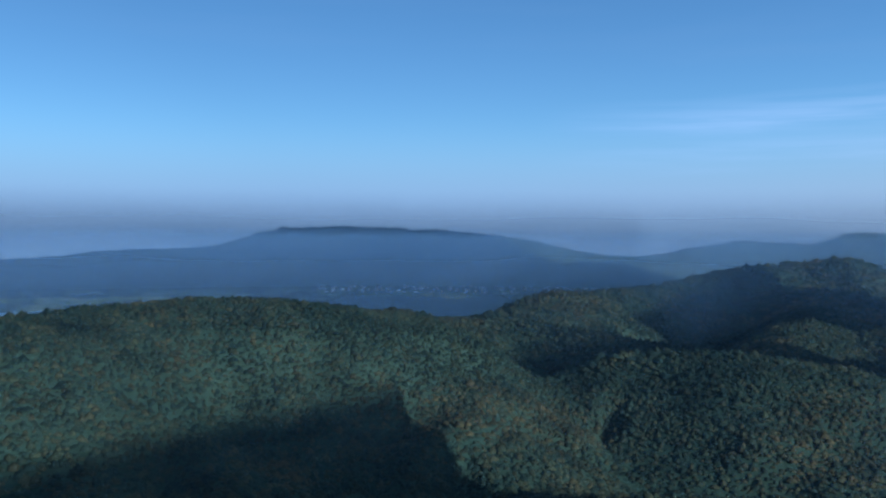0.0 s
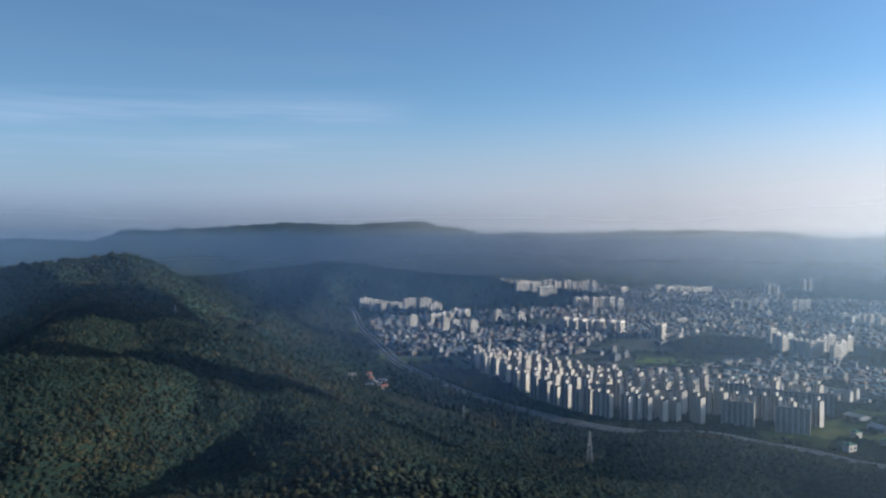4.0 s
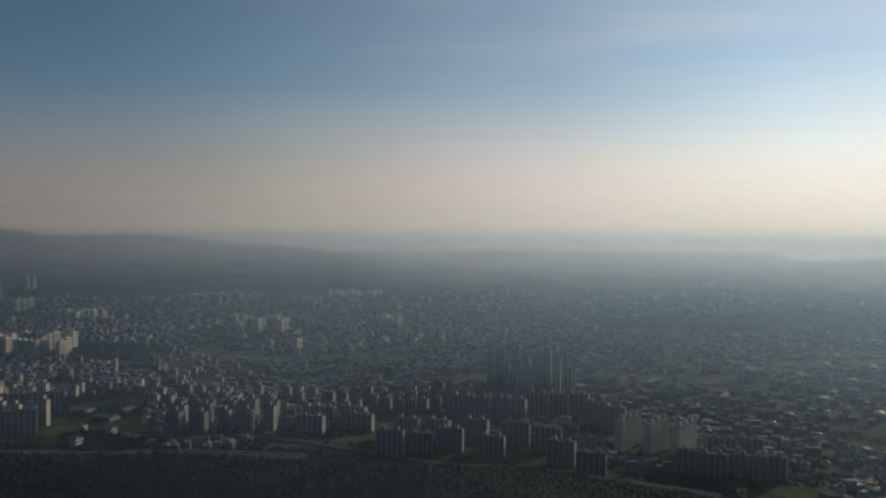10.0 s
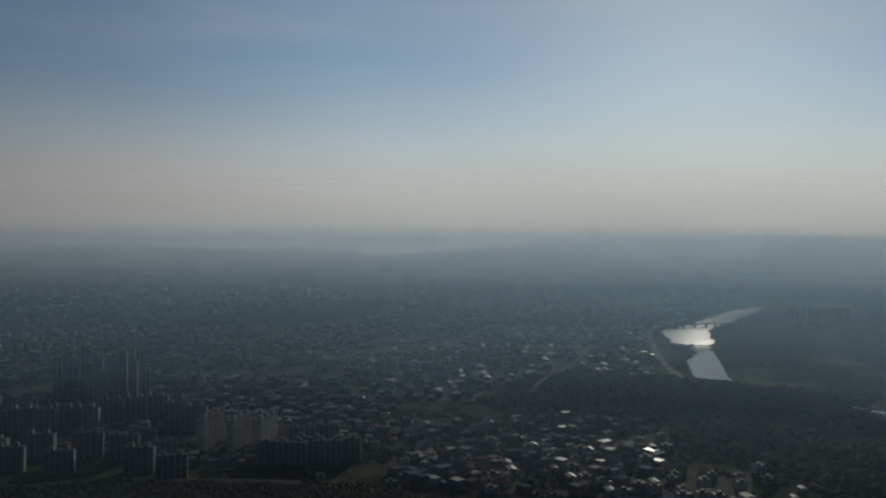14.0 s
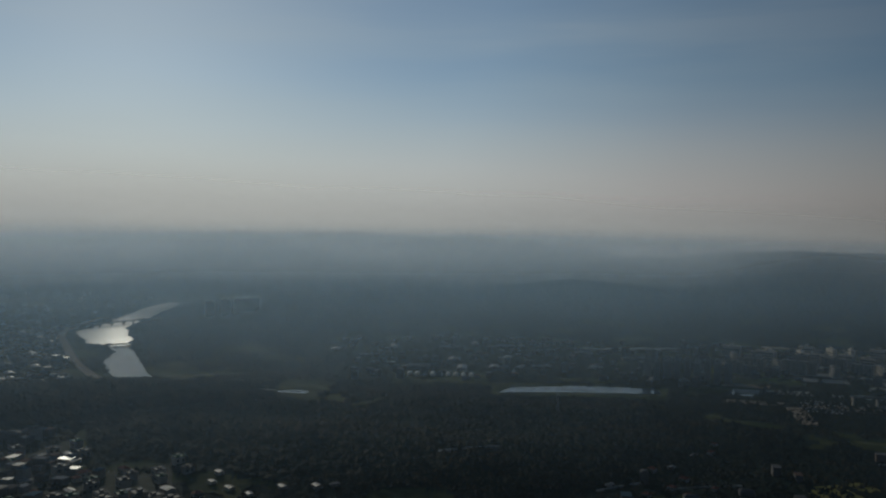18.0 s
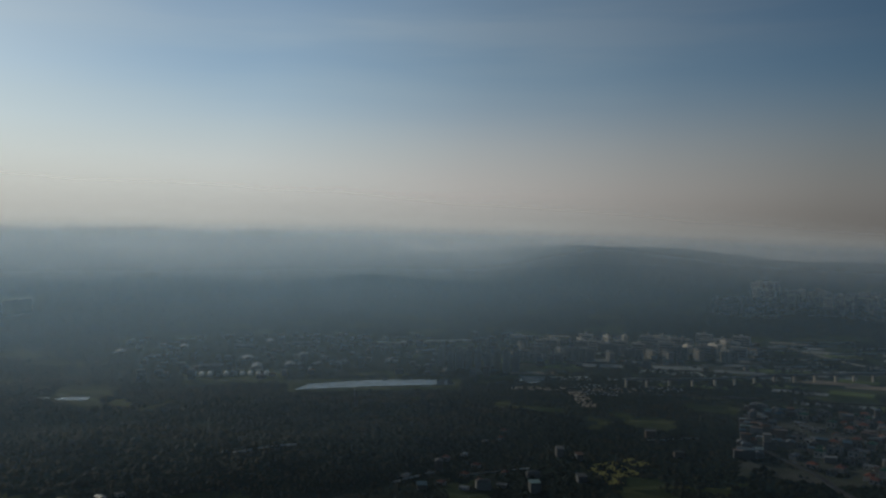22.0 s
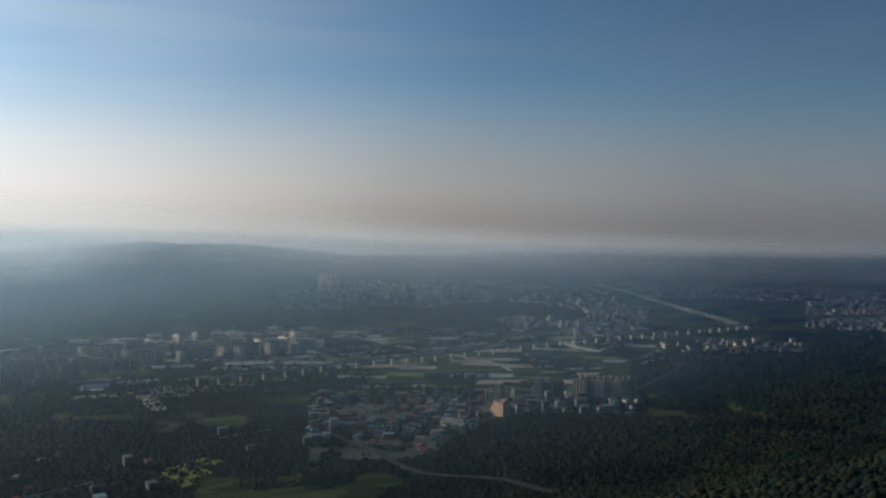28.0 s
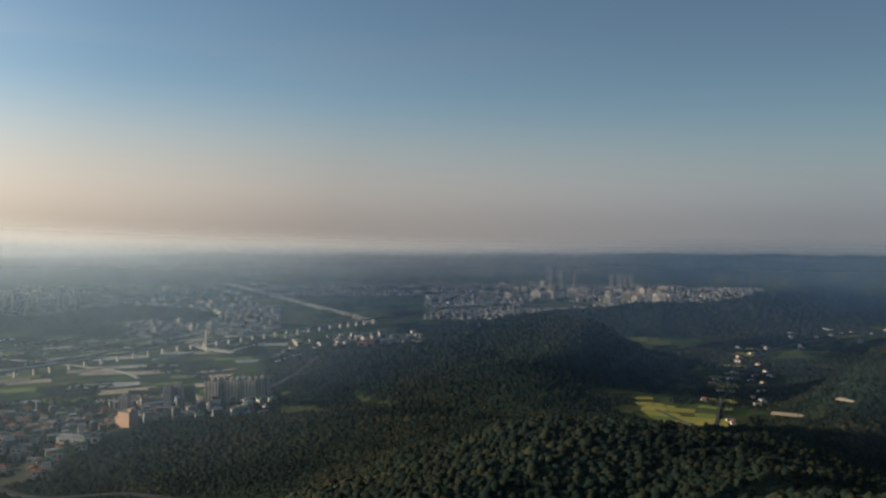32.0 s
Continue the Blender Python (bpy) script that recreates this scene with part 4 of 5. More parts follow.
def cable_bridge():
    b = thing("cable_stayed_bridge", "white cable-stayed bridge with a single pylon over the river", "bridge")
    line = smooth_line(((207.2, 2190), (207.8, 2110), (208.3, 2062), (208.9, 2030), (209.9, 1985)), 8.0)
    hs = [9.0] * len(line)
    part("deck", strip(line, 0, 16, 0, 1.6, hs), CONCRETE, b)
    for s in (-1, 1):
        part("railing", strip(line, s * 8, 0.5, 1.1, 1.1, hs), WALL_PAINT, b)
    foot = polar(208.3, 2062, 0)
    top = foot + Vector((0, 0, 52))
    bm = bmesh.new()
    rings = [[bm.verts.new(foot + Vector((x * (1.7 - 0.15 * k), y * (1.7 - 0.15 * k), k * 8.7))) for x, y in ((-1, -1), (1, -1), (1, 1), (-1, 1))] for k in range(7)]
    for lo, hi in zip(rings, rings[1:]):
        for i in range(4):
            bm.faces.new((lo[i], lo[(i + 1) % 4], hi[(i + 1) % 4], hi[i]))
    bm.faces.new(rings[-1])
    part("pylon", bm, WALL_PAINT, b, "tall white tapering mast")
    mid = min(range(len(line)), key=lambda i: (line[i] - polar(208.3, 2062)).length)
    for k in range(1, 7):
        for i in (mid - 2 * k, mid + 2 * k):
            if 0 <= i < len(line):
                c = bmesh.new()
                bar(c, line[i] + Vector((0, 0, 9)), top - Vector((0, 0, 2 + 2.5 * (6 - k))), 0.28)
                part("cable", c, STEEL, b)


cable_bridge()


# ---- power line towers ----
def power_tower():
    p = thing("power_pylon", "grey lattice steel power pylon standing among the trees", "pylon", "power pylons on the wooded slopes")
    h, w = 36.0, 3.6
    for sx in (-1, 1):
        for sy in (-1, 1):
            bm = bmesh.new()
            bar(bm, (sx * w, sy * w, -1), (sx * 0.9, sy * 0.9, 24), 0.22)
            bar(bm, (sx * 0.9, sy * 0.9, 24), (sx * 0.3, sy * 0.3, h), 0.18)
            part("leg", bm, STEEL, p)
    for z in (20.0, 25.5, 31.0):
        bm = bmesh.new()
        for s in (-1, 1):
            bar(bm, (-6.5, s * 0.7, z), (6.5, s * 0.7, z), 0.15)
        bar(bm, (-6.5, 0, z), (0, 0, z + 2.6), 0.13)
        bar(bm, (6.5, 0, z), (0, 0, z + 2.6), 0.13)
        part("crossarm", bm, STEEL, p)
        for s in (-6.2, -3.6, 3.6, 6.2):
            part("insulator", boxed((s - 0.2, s + 0.2, -0.2, 0.2, z - 2.0, z)), GLASS, p)
    for k in range(7):
        z0, z1 = k * 4.0, k * 4.0 + 4.0
        a, b = w + (0.9 - w) * min(z0, 24) / 24, w + (0.9 - w) * min(z1, 24) / 24
        bm = bmesh.new()
        for q in range(4):
            c, s = math.cos(q * math.pi / 2), math.sin(q * math.pi / 2)
            turn = Matrix(((c, -s, 0), (s, c, 0), (0, 0, 1)))
            bar(bm, turn @ Vector((-a, -a, z0)), turn @ Vector((b, -b, z1)), 0.1)
            bar(bm, turn @ Vector((a, -a, z0)), turn @ Vector((-b, -b, z1)), 0.1)
        part("bracing", bm, STEEL, p)
    return p


PYLONS = ((55.5, 985, 20, 1.0), (47.2, 1270, 30, 0.6), (28.6, 1560, 40, 0.5), (33.5, 1900, 40, 0.45), (39.5, 1500, 35, 0.5), (25.0, 2060, 40, 0.5), (166, 1350, 80, 0.8), (226, 1850, 30, 0.7), (250, 3100, 30, 0.6))
_pylon = None
for _a, _d, _spin, _scale in PYLONS:
    _p = polar(_a, _d)
    _m = Matrix.Translation((_p.x, _p.y, ground_z(_p.x, _p.y))) @ Matrix.Rotation(radians(_spin), 4, "Z") @ Matrix.Scale(_scale, 4)
    if _pylon is None:
        _pylon = power_tower()
        _pylon.matrix_basis = _m
    else:
        copy_thing(_pylon, _m)


# ---- apartment blocks ----
def comb(x0, x1, levels, thick, y, side):
    """A front of level bands joined by an upright at one end, standing out from the wall at y."""
    bm = bmesh.new()
    zs = [z for lo, hi in levels for z in (lo, hi)]
    xa = x0 + 0.6
    left = [bm.verts.new((x0, y, z)) for z in zs]
    mid = [bm.verts.new((xa, y, z)) for z in zs]
    for k in range(len(zs) - 1):
        bm.faces.new((left[k], mid[k], mid[k + 1], left[k + 1]))
    for k in range(0, len(zs), 2):
        a, b = bm.verts.new((x1, y, zs[k])), bm.verts.new((x1, y, zs[k + 1]))
        bm.faces.new((mid[k], a, b, mid[k + 1]))
    grown = bmesh.ops.extrude_face_region(bm, geom=list(bm.faces))
    bmesh.ops.translate(bm, vec=(0, side * thick, 0), verts=[g for g in grown["geom"] if isinstance(g, bmesh.types.BMVert)])
    bmesh.ops.recalc_face_normals(bm, faces=bm.faces)
    return bm


def ribbed(length, depth, bays, proud, h, wide=1.1):
    """A tower body with upright piers standing proud of its long sides, in one piece."""
    x1, y1 = length / 2, depth / 2
    step = length / bays
    edge = []
    for k in range(bays + 1):
        half = wide if proud > 1 else 0.55 if k % 2 else wide
        x = -x1 + k * step
        a, b = max(x - half, -x1), min(x + half, x1)
        if k:
            edge.append((a, y1 - proud))
        edge += [(a, y1), (b, y1)]
        if k < bays:
            edge.append((b, y1 - proud))
    outline = edge + [(-x, -y) for x, y in edge]
    bm = bmesh.new()
    lo = [bm.verts.new((x, y, -2)) for x, y in outline]
    hi = [bm.verts.new((x, y, h)) for x, y in outline]
    n = len(outline)
    for i in range(n):
        bm.faces.new((lo[i], lo[(i + 1) % n], hi[(i + 1) % n], hi[i]))
    bm.faces.new(hi)
    bm.faces.new(lo[::-1])
    bmesh.ops.recalc_face_normals(bm, faces=bm.faces)
    return bm


def apartment(length, depth, floors, bays, paint, label, group, core=True, proud=0.7, wide=1.1):
    """A slab of flats: piers and floor bands stand proud of the window strips; lift houses stand on the roof."""
    h, fl = floors * 2.9, 2.9
    a = thing("apartment_block", label, "apartment block", group)
    x1, y1 = length / 2, depth / 2
    step = length / bays
    part("wall", ribbed(length, depth, bays, proud, h, wide), paint, a)
    for s in (-1, 1):
        y0 = s * (y1 - proud)
        for k in range(bays):
            xa, xb = -x1 + k * step + wide, -x1 + (k + 1) * step - wide
            part("window_strip", boxed((xa, xb, min(y0, y0 + s * 0.2), max(y0, y0 + s * 0.2), 1.0, h - 0.6)), GLASS, a, "column of dark windows")
        part("balcony_front", comb(-x1 + 0.3, x1 - 0.3, [(f * fl, f * fl + 1.25) for f in range(floors)], 0.42, y0 + s * 0.01, s), paint, a)
    roof = bmesh.new()
    yr = y1 if proud < 1 else y1 - proud
    box(roof, -x1 - 0.2, x1 + 0.2, -yr - 0.2, yr + 0.2, h + 0.02, h + 0.5)
    for s in (-1, 1):
        box(roof, -x1 - 0.2, x1 + 0.2, min(s * (yr + 0.2), s * (yr - 0.2)), max(s * (yr + 0.2), s * (yr - 0.2)), h + 0.5, h + 1.5)
    part("roof", roof, ROOF_GREY, a)
    n = max(1, round(length / 24)) if core else 0
    for k in range(n):
        x = -x1 + (k + 0.5) * length / n
        tower = part("stair_tower", boxed((x - 2.6, x + 2.6, -3.2, 3.2, h + 0.5, h + 6.2), (x - 2.9, x + 2.9, -3.5, 3.5, h + 6.2, h + 6.8)), paint, a)
        part("water_tank", boxed((x - 1.4, x + 1.4, -1.4, 1.4, h + 6.8, h + 8.4)), ROOF_GREY, tower)
    return a


def far_block(length, depth, floors, paint, label, group):
    """A block far off: walls, window bands and a roof house."""
    h = floors * 2.9
    a = thing("apartment_block", label, "apartment block", group)
    x1, y1 = length / 2, depth / 2
    part("wall", ribbed(length, depth, max(2, round(length / 9)), 0.5, h), paint, a)
    for s in (-1, 1):
        part("window_band", comb(-x1 + 0.4, x1 - 0.6, [(f * 2.9 + 1.2, f * 2.9 + 2.6) for f in range(floors)], 0.2, s * (y1 - 0.5), s), GLASS, a, "rows of dark windows")
    part("roof", boxed((-x1 - 0.3, x1 + 0.3, -y1 - 0.3, y1 + 0.3, h, h + 0.8), (-3, 3, -2.6, 2.6, h + 0.8, h + 5)), ROOF_GREY, a)
    return a


crowd = []


class Stock:
    """The first of a kind is built where it stands; the others are its copies."""

    def __init__(self, make, far=()):
        self.make, self.first, self.far = make, None, far

    def put(self, az, dist, face, scale=1.0, sink=0.0, tall=1.0):
        p = polar(az, dist)
        if self.far and dist > 2080 and len(self.far) == 5:
            crowd.append((p.x, p.y, face, *[v * scale for v in self.far[:2]], self.far[2] * 2.9 * scale * tall, self.far[3]))
            return None
        z = ground_z(p.x, p.y) - sink
        m = Matrix.Translation((p.x, p.y, z)) @ Matrix.Rotation(radians(-face), 4, "Z") @ Matrix.Diagonal((scale, scale, scale * tall, 1))
        if self.first is None:
            self.first = self.make()
            self.first.matrix_basis = m
            return self.first
        made = copy_thing(self.first, Matrix())
        made.matrix_basis = m
        return made


TOWER = Stock(lambda: apartment(19, 9.5, 16, 2, WALL_PAINT, "cream high-rise flats with deep bays in a dense estate", "cream flats of the great estate", True, 2.4, 1.5))
TOWER_B = Stock(lambda: apartment(28, 11, 15, 4, WALL_PAINT, "cream slab of flats with stair towers on the roof", "cream flats of the great estate", True, 3.0, 1.4))
SLAB = Stock(lambda: apartment(56, 12.5, 18, 6, WALL_PAINT, "long cream slab of flats with its gable in the sun", "long slabs of the great estate"))
SLAB_SHADE_GREY = Stock(lambda: apartment(40, 12.5, 15, 5, WALL_GREY_SHADE, "long slab of flats with shade painted in as grey", "grey slabs of the second estate", True, 1.6, 1.2))
TOWER_SHADE_GREY = Stock(lambda: apartment(20, 13, 14, 3, WALL_GREY_SHADE, "high-rise flats close together, deep bays, shade painted in as grey", "grey slabs of the second estate", True, 3.0, 1.3))
LIT_SLAB = Stock(lambda: apartment(64, 12, 15, 7, WALL_PAINT, "long slab of flats seen end on, painted pale as sunlit", "three pale slabs side by side"))
HIGH = Stock(lambda: apartment(15, 15, 27, 2, WALL_GREY_SHADE, "tall residential tower with set-back top, backlit shade painted grey", "tall towers of the new estate", True, 3.5, 1.6))
FAR_A = Stock(lambda: far_block(26, 13, 14, WALL_PAINT, "pale block of flats in the hazy distance", "distant flats"), (26, 13, 14, 0, 1))
FAR_B = Stock(lambda: far_block(46, 13, 12, WALL_PAINT, "long pale block of flats in the hazy distance", "distant flats"), (46, 13, 12, 0, 1))
FAR_C = Stock(lambda: far_block(20, 16, 20, WALL_GREY_SHADE, "grey tower block in the hazy distance", "distant towers"), (20, 16, 20, 1, 1))
OFFICE = Stock(lambda: far_block(22, 18, 7, WALL_GREY_SHADE, "mid-rise grey office house among low roofs", "mid-rise houses of the city"), (22, 18, 7, 1, 1))
OFFICE_B = Stock(lambda: far_block(16, 14, 6, WALL_PAINT, "mid-rise pale house among low roofs", "mid-rise houses of the city"), (16, 14, 6, 0, 1))
FAR_D = Stock(lambda: far_block(42, 12, 12, WALL_TAN, "long beige block of flats beyond the river in haze", "beige flats beyond the river"), (42, 12, 12, 0, 1))
NEEDLE = Stock(lambda: far_block(21, 19, 34, WALL_PAINT, "slender pale skyscraper above the far town", "skyscrapers of the far town"))
DARK_TOWER = Stock(lambda: far_block(34, 26, 20, WALL_TAN, "dark riverside tower block in the haze", "riverside tower blocks"))

rng = random.Random(11)
taken = []


def free(az, dist, need):
    p = polar(az, dist)
    if any((p - q).length < (need + n) for q, n in taken):
        return False
    taken.append((p, need))
    return True


def between(az, table):
    return float(np.interp(az, [t[0] for t in table], [t[1] for t in table]))


# the great estate in the sun
FRONT = ((47.8, 1811), (50.0, 1680), (51.7, 1529), (53.9, 1439), (56.8, 1372), (59.7, 1374), (62.4, 1374), (65.5, 1372), (69.1, 1340))
BACK = ((47.9, 1940), (52.4, 1800), (57.9, 1640), (64.5, 1610), (69.7, 1590))
for row in range(4):
    az = 47.9 + 0.25 * (row % 2)
    while az < 69.6:
        f0, b0 = between(az, FRONT), between(az, BACK)
        d = f0 + (b0 - f0) * row / 3.4 + rng.uniform(-8, 8)
        if az < 58.5:
            if free(az, d, 7.2):
                (TOWER if rng.random() < 0.88 else TOWER_B).put(az, d, 100 + rng.uniform(-4, 4), 0.93, 0, rng.uniform(0.72, 0.94))
            az += rng.uniform(0.56, 0.74)
        elif az < 62.5 or row % 2:
            if free(az, d, 9):
                (TOWER_B if rng.random() < 0.4 else TOWER).put(az, d, 112 + rng.uniform(-5, 5), 0.85, 0, rng.uniform(0.82, 1.08))
            az += rng.uniform(0.7, 0.95)
        else:
            if free(az, d, 20):
                SLAB.put(az, d, 72 + rng.uniform(-4, 4), 0.85, 0, rng.uniform(0.78, 0.92))
            az += 1.6
# small groups behind it
for az, d, face in ((40.7, 2960, 120), (41.4, 2940, 120), (42.1, 2930, 118), (42.7, 2935, 118), (43.6, 3000, 120), (44.6, 3020, 116), (45.3, 2980, 120)):
    FAR_B.put(az, d, face - 105)
for az, d in ((43.8, 2560), (46.0, 2480), (46.6, 2430), (47.8, 2420), (49.4, 2750), (50.9, 2680)):
    FAR_A.put(az, d, 10)
for az in (50.9, 51.4, 51.9, 52.4, 52.9):
    FAR_B.put(az, 3560 + rng.uniform(-60, 60), 10, 1.1)
for az in (54.6, 55.1, 55.7, 56.2, 56.8, 57.3):
    FAR_A.put(az, 3330 + rng.uniform(-60, 60), 10, 1.1)
for az, d in ((53.8, 2560), (54.4, 2540), (55.0, 2520), (55.6, 2500), (56.1, 2510), (56.8, 2500), (57.4, 2490), (59.6, 2440), (60.0, 2440)):
    FAR_B.put(az, d, 165, 1.0, 0, 1.15)
for k in range(14):
    az = 66.6 + k * 0.33
    FAR_A.put(az, 2190 - 6 * k + rng.uniform(-40, 40), 12 + rng.uniform(-10, 10), 0.9, 8)
# the second estate, backlit: its shade is put into a darker grey paint
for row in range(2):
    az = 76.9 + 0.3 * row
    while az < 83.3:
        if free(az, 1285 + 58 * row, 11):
            TOWER_SHADE_GREY.put(az, 1285 + 58 * row + rng.uniform(-5, 5), 112 + rng.uniform(-4, 4), 0.9, 0, rng.uniform(0.84, 1.0))
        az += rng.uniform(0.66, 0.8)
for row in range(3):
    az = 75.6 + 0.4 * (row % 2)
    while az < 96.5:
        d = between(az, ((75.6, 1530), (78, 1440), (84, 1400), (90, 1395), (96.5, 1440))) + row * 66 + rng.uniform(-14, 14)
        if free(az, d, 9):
            TOWER_SHADE_GREY.put(az, d, 110 + 8 * row % 3 + rng.uniform(-5, 5), 0.8, 0, rng.uniform(0.5, 0.68))
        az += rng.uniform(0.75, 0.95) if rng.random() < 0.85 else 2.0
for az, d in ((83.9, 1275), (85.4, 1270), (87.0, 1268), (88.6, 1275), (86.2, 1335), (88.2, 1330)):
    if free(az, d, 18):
        SLAB_SHADE_GREY.put(az, d, 112 + rng.uniform(-4, 4), 1.0, 0, 0.55)
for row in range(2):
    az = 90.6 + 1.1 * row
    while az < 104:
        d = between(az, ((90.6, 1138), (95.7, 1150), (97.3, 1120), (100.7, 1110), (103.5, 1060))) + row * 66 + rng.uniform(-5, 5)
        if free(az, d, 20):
            SLAB_SHADE_GREY.put(az, d, 114 + rng.uniform(-14, 8), rng.uniform(0.8, 0.95), 0, rng.uniform(0.66, 0.86))
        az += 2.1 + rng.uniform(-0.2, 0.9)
# sunlit slabs get the pale paint in place of the shade grey
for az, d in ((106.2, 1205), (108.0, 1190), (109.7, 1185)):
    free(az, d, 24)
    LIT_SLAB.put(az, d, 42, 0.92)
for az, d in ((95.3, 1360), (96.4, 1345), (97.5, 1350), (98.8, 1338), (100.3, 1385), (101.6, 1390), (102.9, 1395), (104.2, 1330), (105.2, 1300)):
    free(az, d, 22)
    SLAB_SHADE_GREY.put(az, d, 116, 0.95, 0, 0.85)
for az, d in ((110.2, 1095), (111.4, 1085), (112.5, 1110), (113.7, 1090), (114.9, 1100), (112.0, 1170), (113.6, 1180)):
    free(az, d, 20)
    SLAB_SHADE_GREY.put(az, d, 118, 0.9, 0, 0.72)
for k in range(18):
    az, d = 97.3 + (k % 9) * 0.62 + 0.3 * (k // 9) + rng.uniform(-0.12, 0.12), 1555 + 75 * (k // 9) + rng.uniform(-22, 22)
    if free(az, d, 7):
        HIGH.put(az, d, 100 + rng.uniform(-8, 8), 0.92, 0, rng.choice((0.55, 0.7, 0.8, 0.9, 1.0, 1.12)))
# groups of flats that stand together in the city: turn from, to, distance, how many, kind, height
for a0, a1, d, n, kind, tall in (
    (68.2, 68.9, 4420, 2, FAR_C, 1.1), (64.0, 66.3, 3480, 9, FAR_A, 0.9), (67.7, 68.7, 3450, 5, FAR_A, 1.05), (66.0, 67.0, 4300, 4, FAR_C, 0.9), (59.6, 63.0, 4350, 9, FAR_B, 0.9),
    (47.6, 55.8, 4380, 26, FAR_A, 1.1), (80.4, 83.9, 2560, 12, FAR_A, 0.95), (90.0, 91.2, 2780, 5, FAR_B, 0.7), (91.7, 91.8, 2760, 1, FAR_C, 1.0), (77.6, 82.0, 3700, 18, FAR_A, 0.9),
    (84.0, 86.0, 3500, 8, FAR_A, 0.8), (86.5, 90.0, 3900, 10, FAR_B, 0.8), (70.5, 72.8, 3100, 8, FAR_A, 0.8), (94.5, 97.5, 3300, 7, FAR_B, 0.7), (45.0, 47.5, 2750, 7, FAR_A, 0.8)):
    for k in range(n):
        kind.put(a0 + (a1 - a0) * (k + 0.5) / n, d + rng.uniform(-90, 90), rng.choice((10, 20, 100)) + rng.uniform(-6, 6), 1.0, 0, tall * rng.uniform(0.8, 1.1))
# hidden river bend: flats and towers
for az, d in ((143.3, 2740), (144.3, 2735), (145.1, 2810), (145.6, 2840), (146.1, 2890)):
    DARK_TOWER.put(az, d, 140, 0.78, 0, 1.1)
for k in range(9):
    SLAB_SHADE_GREY.put(171.7 + k * 0.62, 1770 + rng.uniform(-25, 45), 90 + rng.uniform(-4, 4), 0.9)
# flats beyond the river
for k in range(52):
    az = 177.0 + (k % 13) * 1.14 + rng.uniform(-0.5, 0.5)
    d = between(az, ((176, 1860), (184, 1960), (191, 2020))) + 85 * (k // 13) + rng.uniform(-30, 30)
    FAR_D.put(az, d, rng.choice((20, 20, 75)) + rng.uniform(-8, 8), rng.uniform(0.75, 1.0), 0, rng.uniform(0.62, 0.92))
# flats beside the small town
for k in range(9):
    TOWER_B.put(208.7 + 0.39 * k, 1468 + 6 * (k % 3) - 3 * k, 55, 0.82, 0, 1.0)
for az, d in ((206.0, 1470), (206.6, 1475), (203.4, 1400)):
    TOWER_SHADE_GREY.put(az, d, 60, 0.75)
# far estates and the far town
for k in range(60):
    az = 191.4 + rng.uniform(0, 9.5)
    d = between(az, ((191, 4050), (195, 3650), (201, 3420))) + rng.uniform(-150, 260)
    (FAR_A if rng.random() < 0.7 else FAR_B).put(az, d, 50 + rng.uniform(-10, 10), 1.0, 0, rng.uniform(0.8, 1.25))
for az, d, s in ((230.6, 4230, 1.0), (231.35, 4140, 1.02), (232.15, 4170, 0.95), (234.6, 4360, 0.62), (235.1, 4340, 0.62), (235.45, 4330, 0.6), (235.8, 4330, 0.66)):
    NEEDLE.put(az, d, 60, 1.0, 0, s)
for k in range(46):
    az, d = rng.uniform(226, 238.5), rng.uniform(3300, 4250)
    (FAR_A if rng.random() < 0.6 else FAR_B).put(az, d, 60 + rng.uniform(-20, 20), 0.9, 0, rng.uniform(0.5, 0.95))
# mid-rise houses over the whole city
for k in range(330):
    az = rng.uniform(41.5, 120)
    d = math.sqrt(rng.uniform(1650**2, 4400**2))
    near = between(az, ((41, 2050), (47, 2060), (52, 1920), (58, 1720), (70, 1660), (78, 1680), (94, 1650), (104, 1500), (120, 1300)))
    p = polar(az, d)
    if d < near or land(np.array([p.x]), np.array([p.y]))[1][0] > 4 or (58.3 < az < 63.8 and d < 2200):
        continue
    kind = rng.random()
    st = FAR_A if kind < 0.07 else FAR_B if kind < 0.13 else OFFICE if kind < 0.5 else OFFICE_B
    st.put(az, d, rng.choice((8, 14, 98, 20)) + rng.uniform(-8, 8), 0.9, 0, rng.uniform(0.5, 0.9))
for k in range(70):
    az, d = rng.uniform(204, 211.5), math.sqrt(rng.uniform(2450**2, 3900**2))
    p = polar(az, d)
    if land(np.array([p.x]), np.array([p.y]))[1][0] < 4:
        (OFFICE if rng.random() < 0.5 else OFFICE_B).put(az, d, rng.choice((30, 75, 120)), 0.9, 0, rng.uniform(0.5, 1.0))


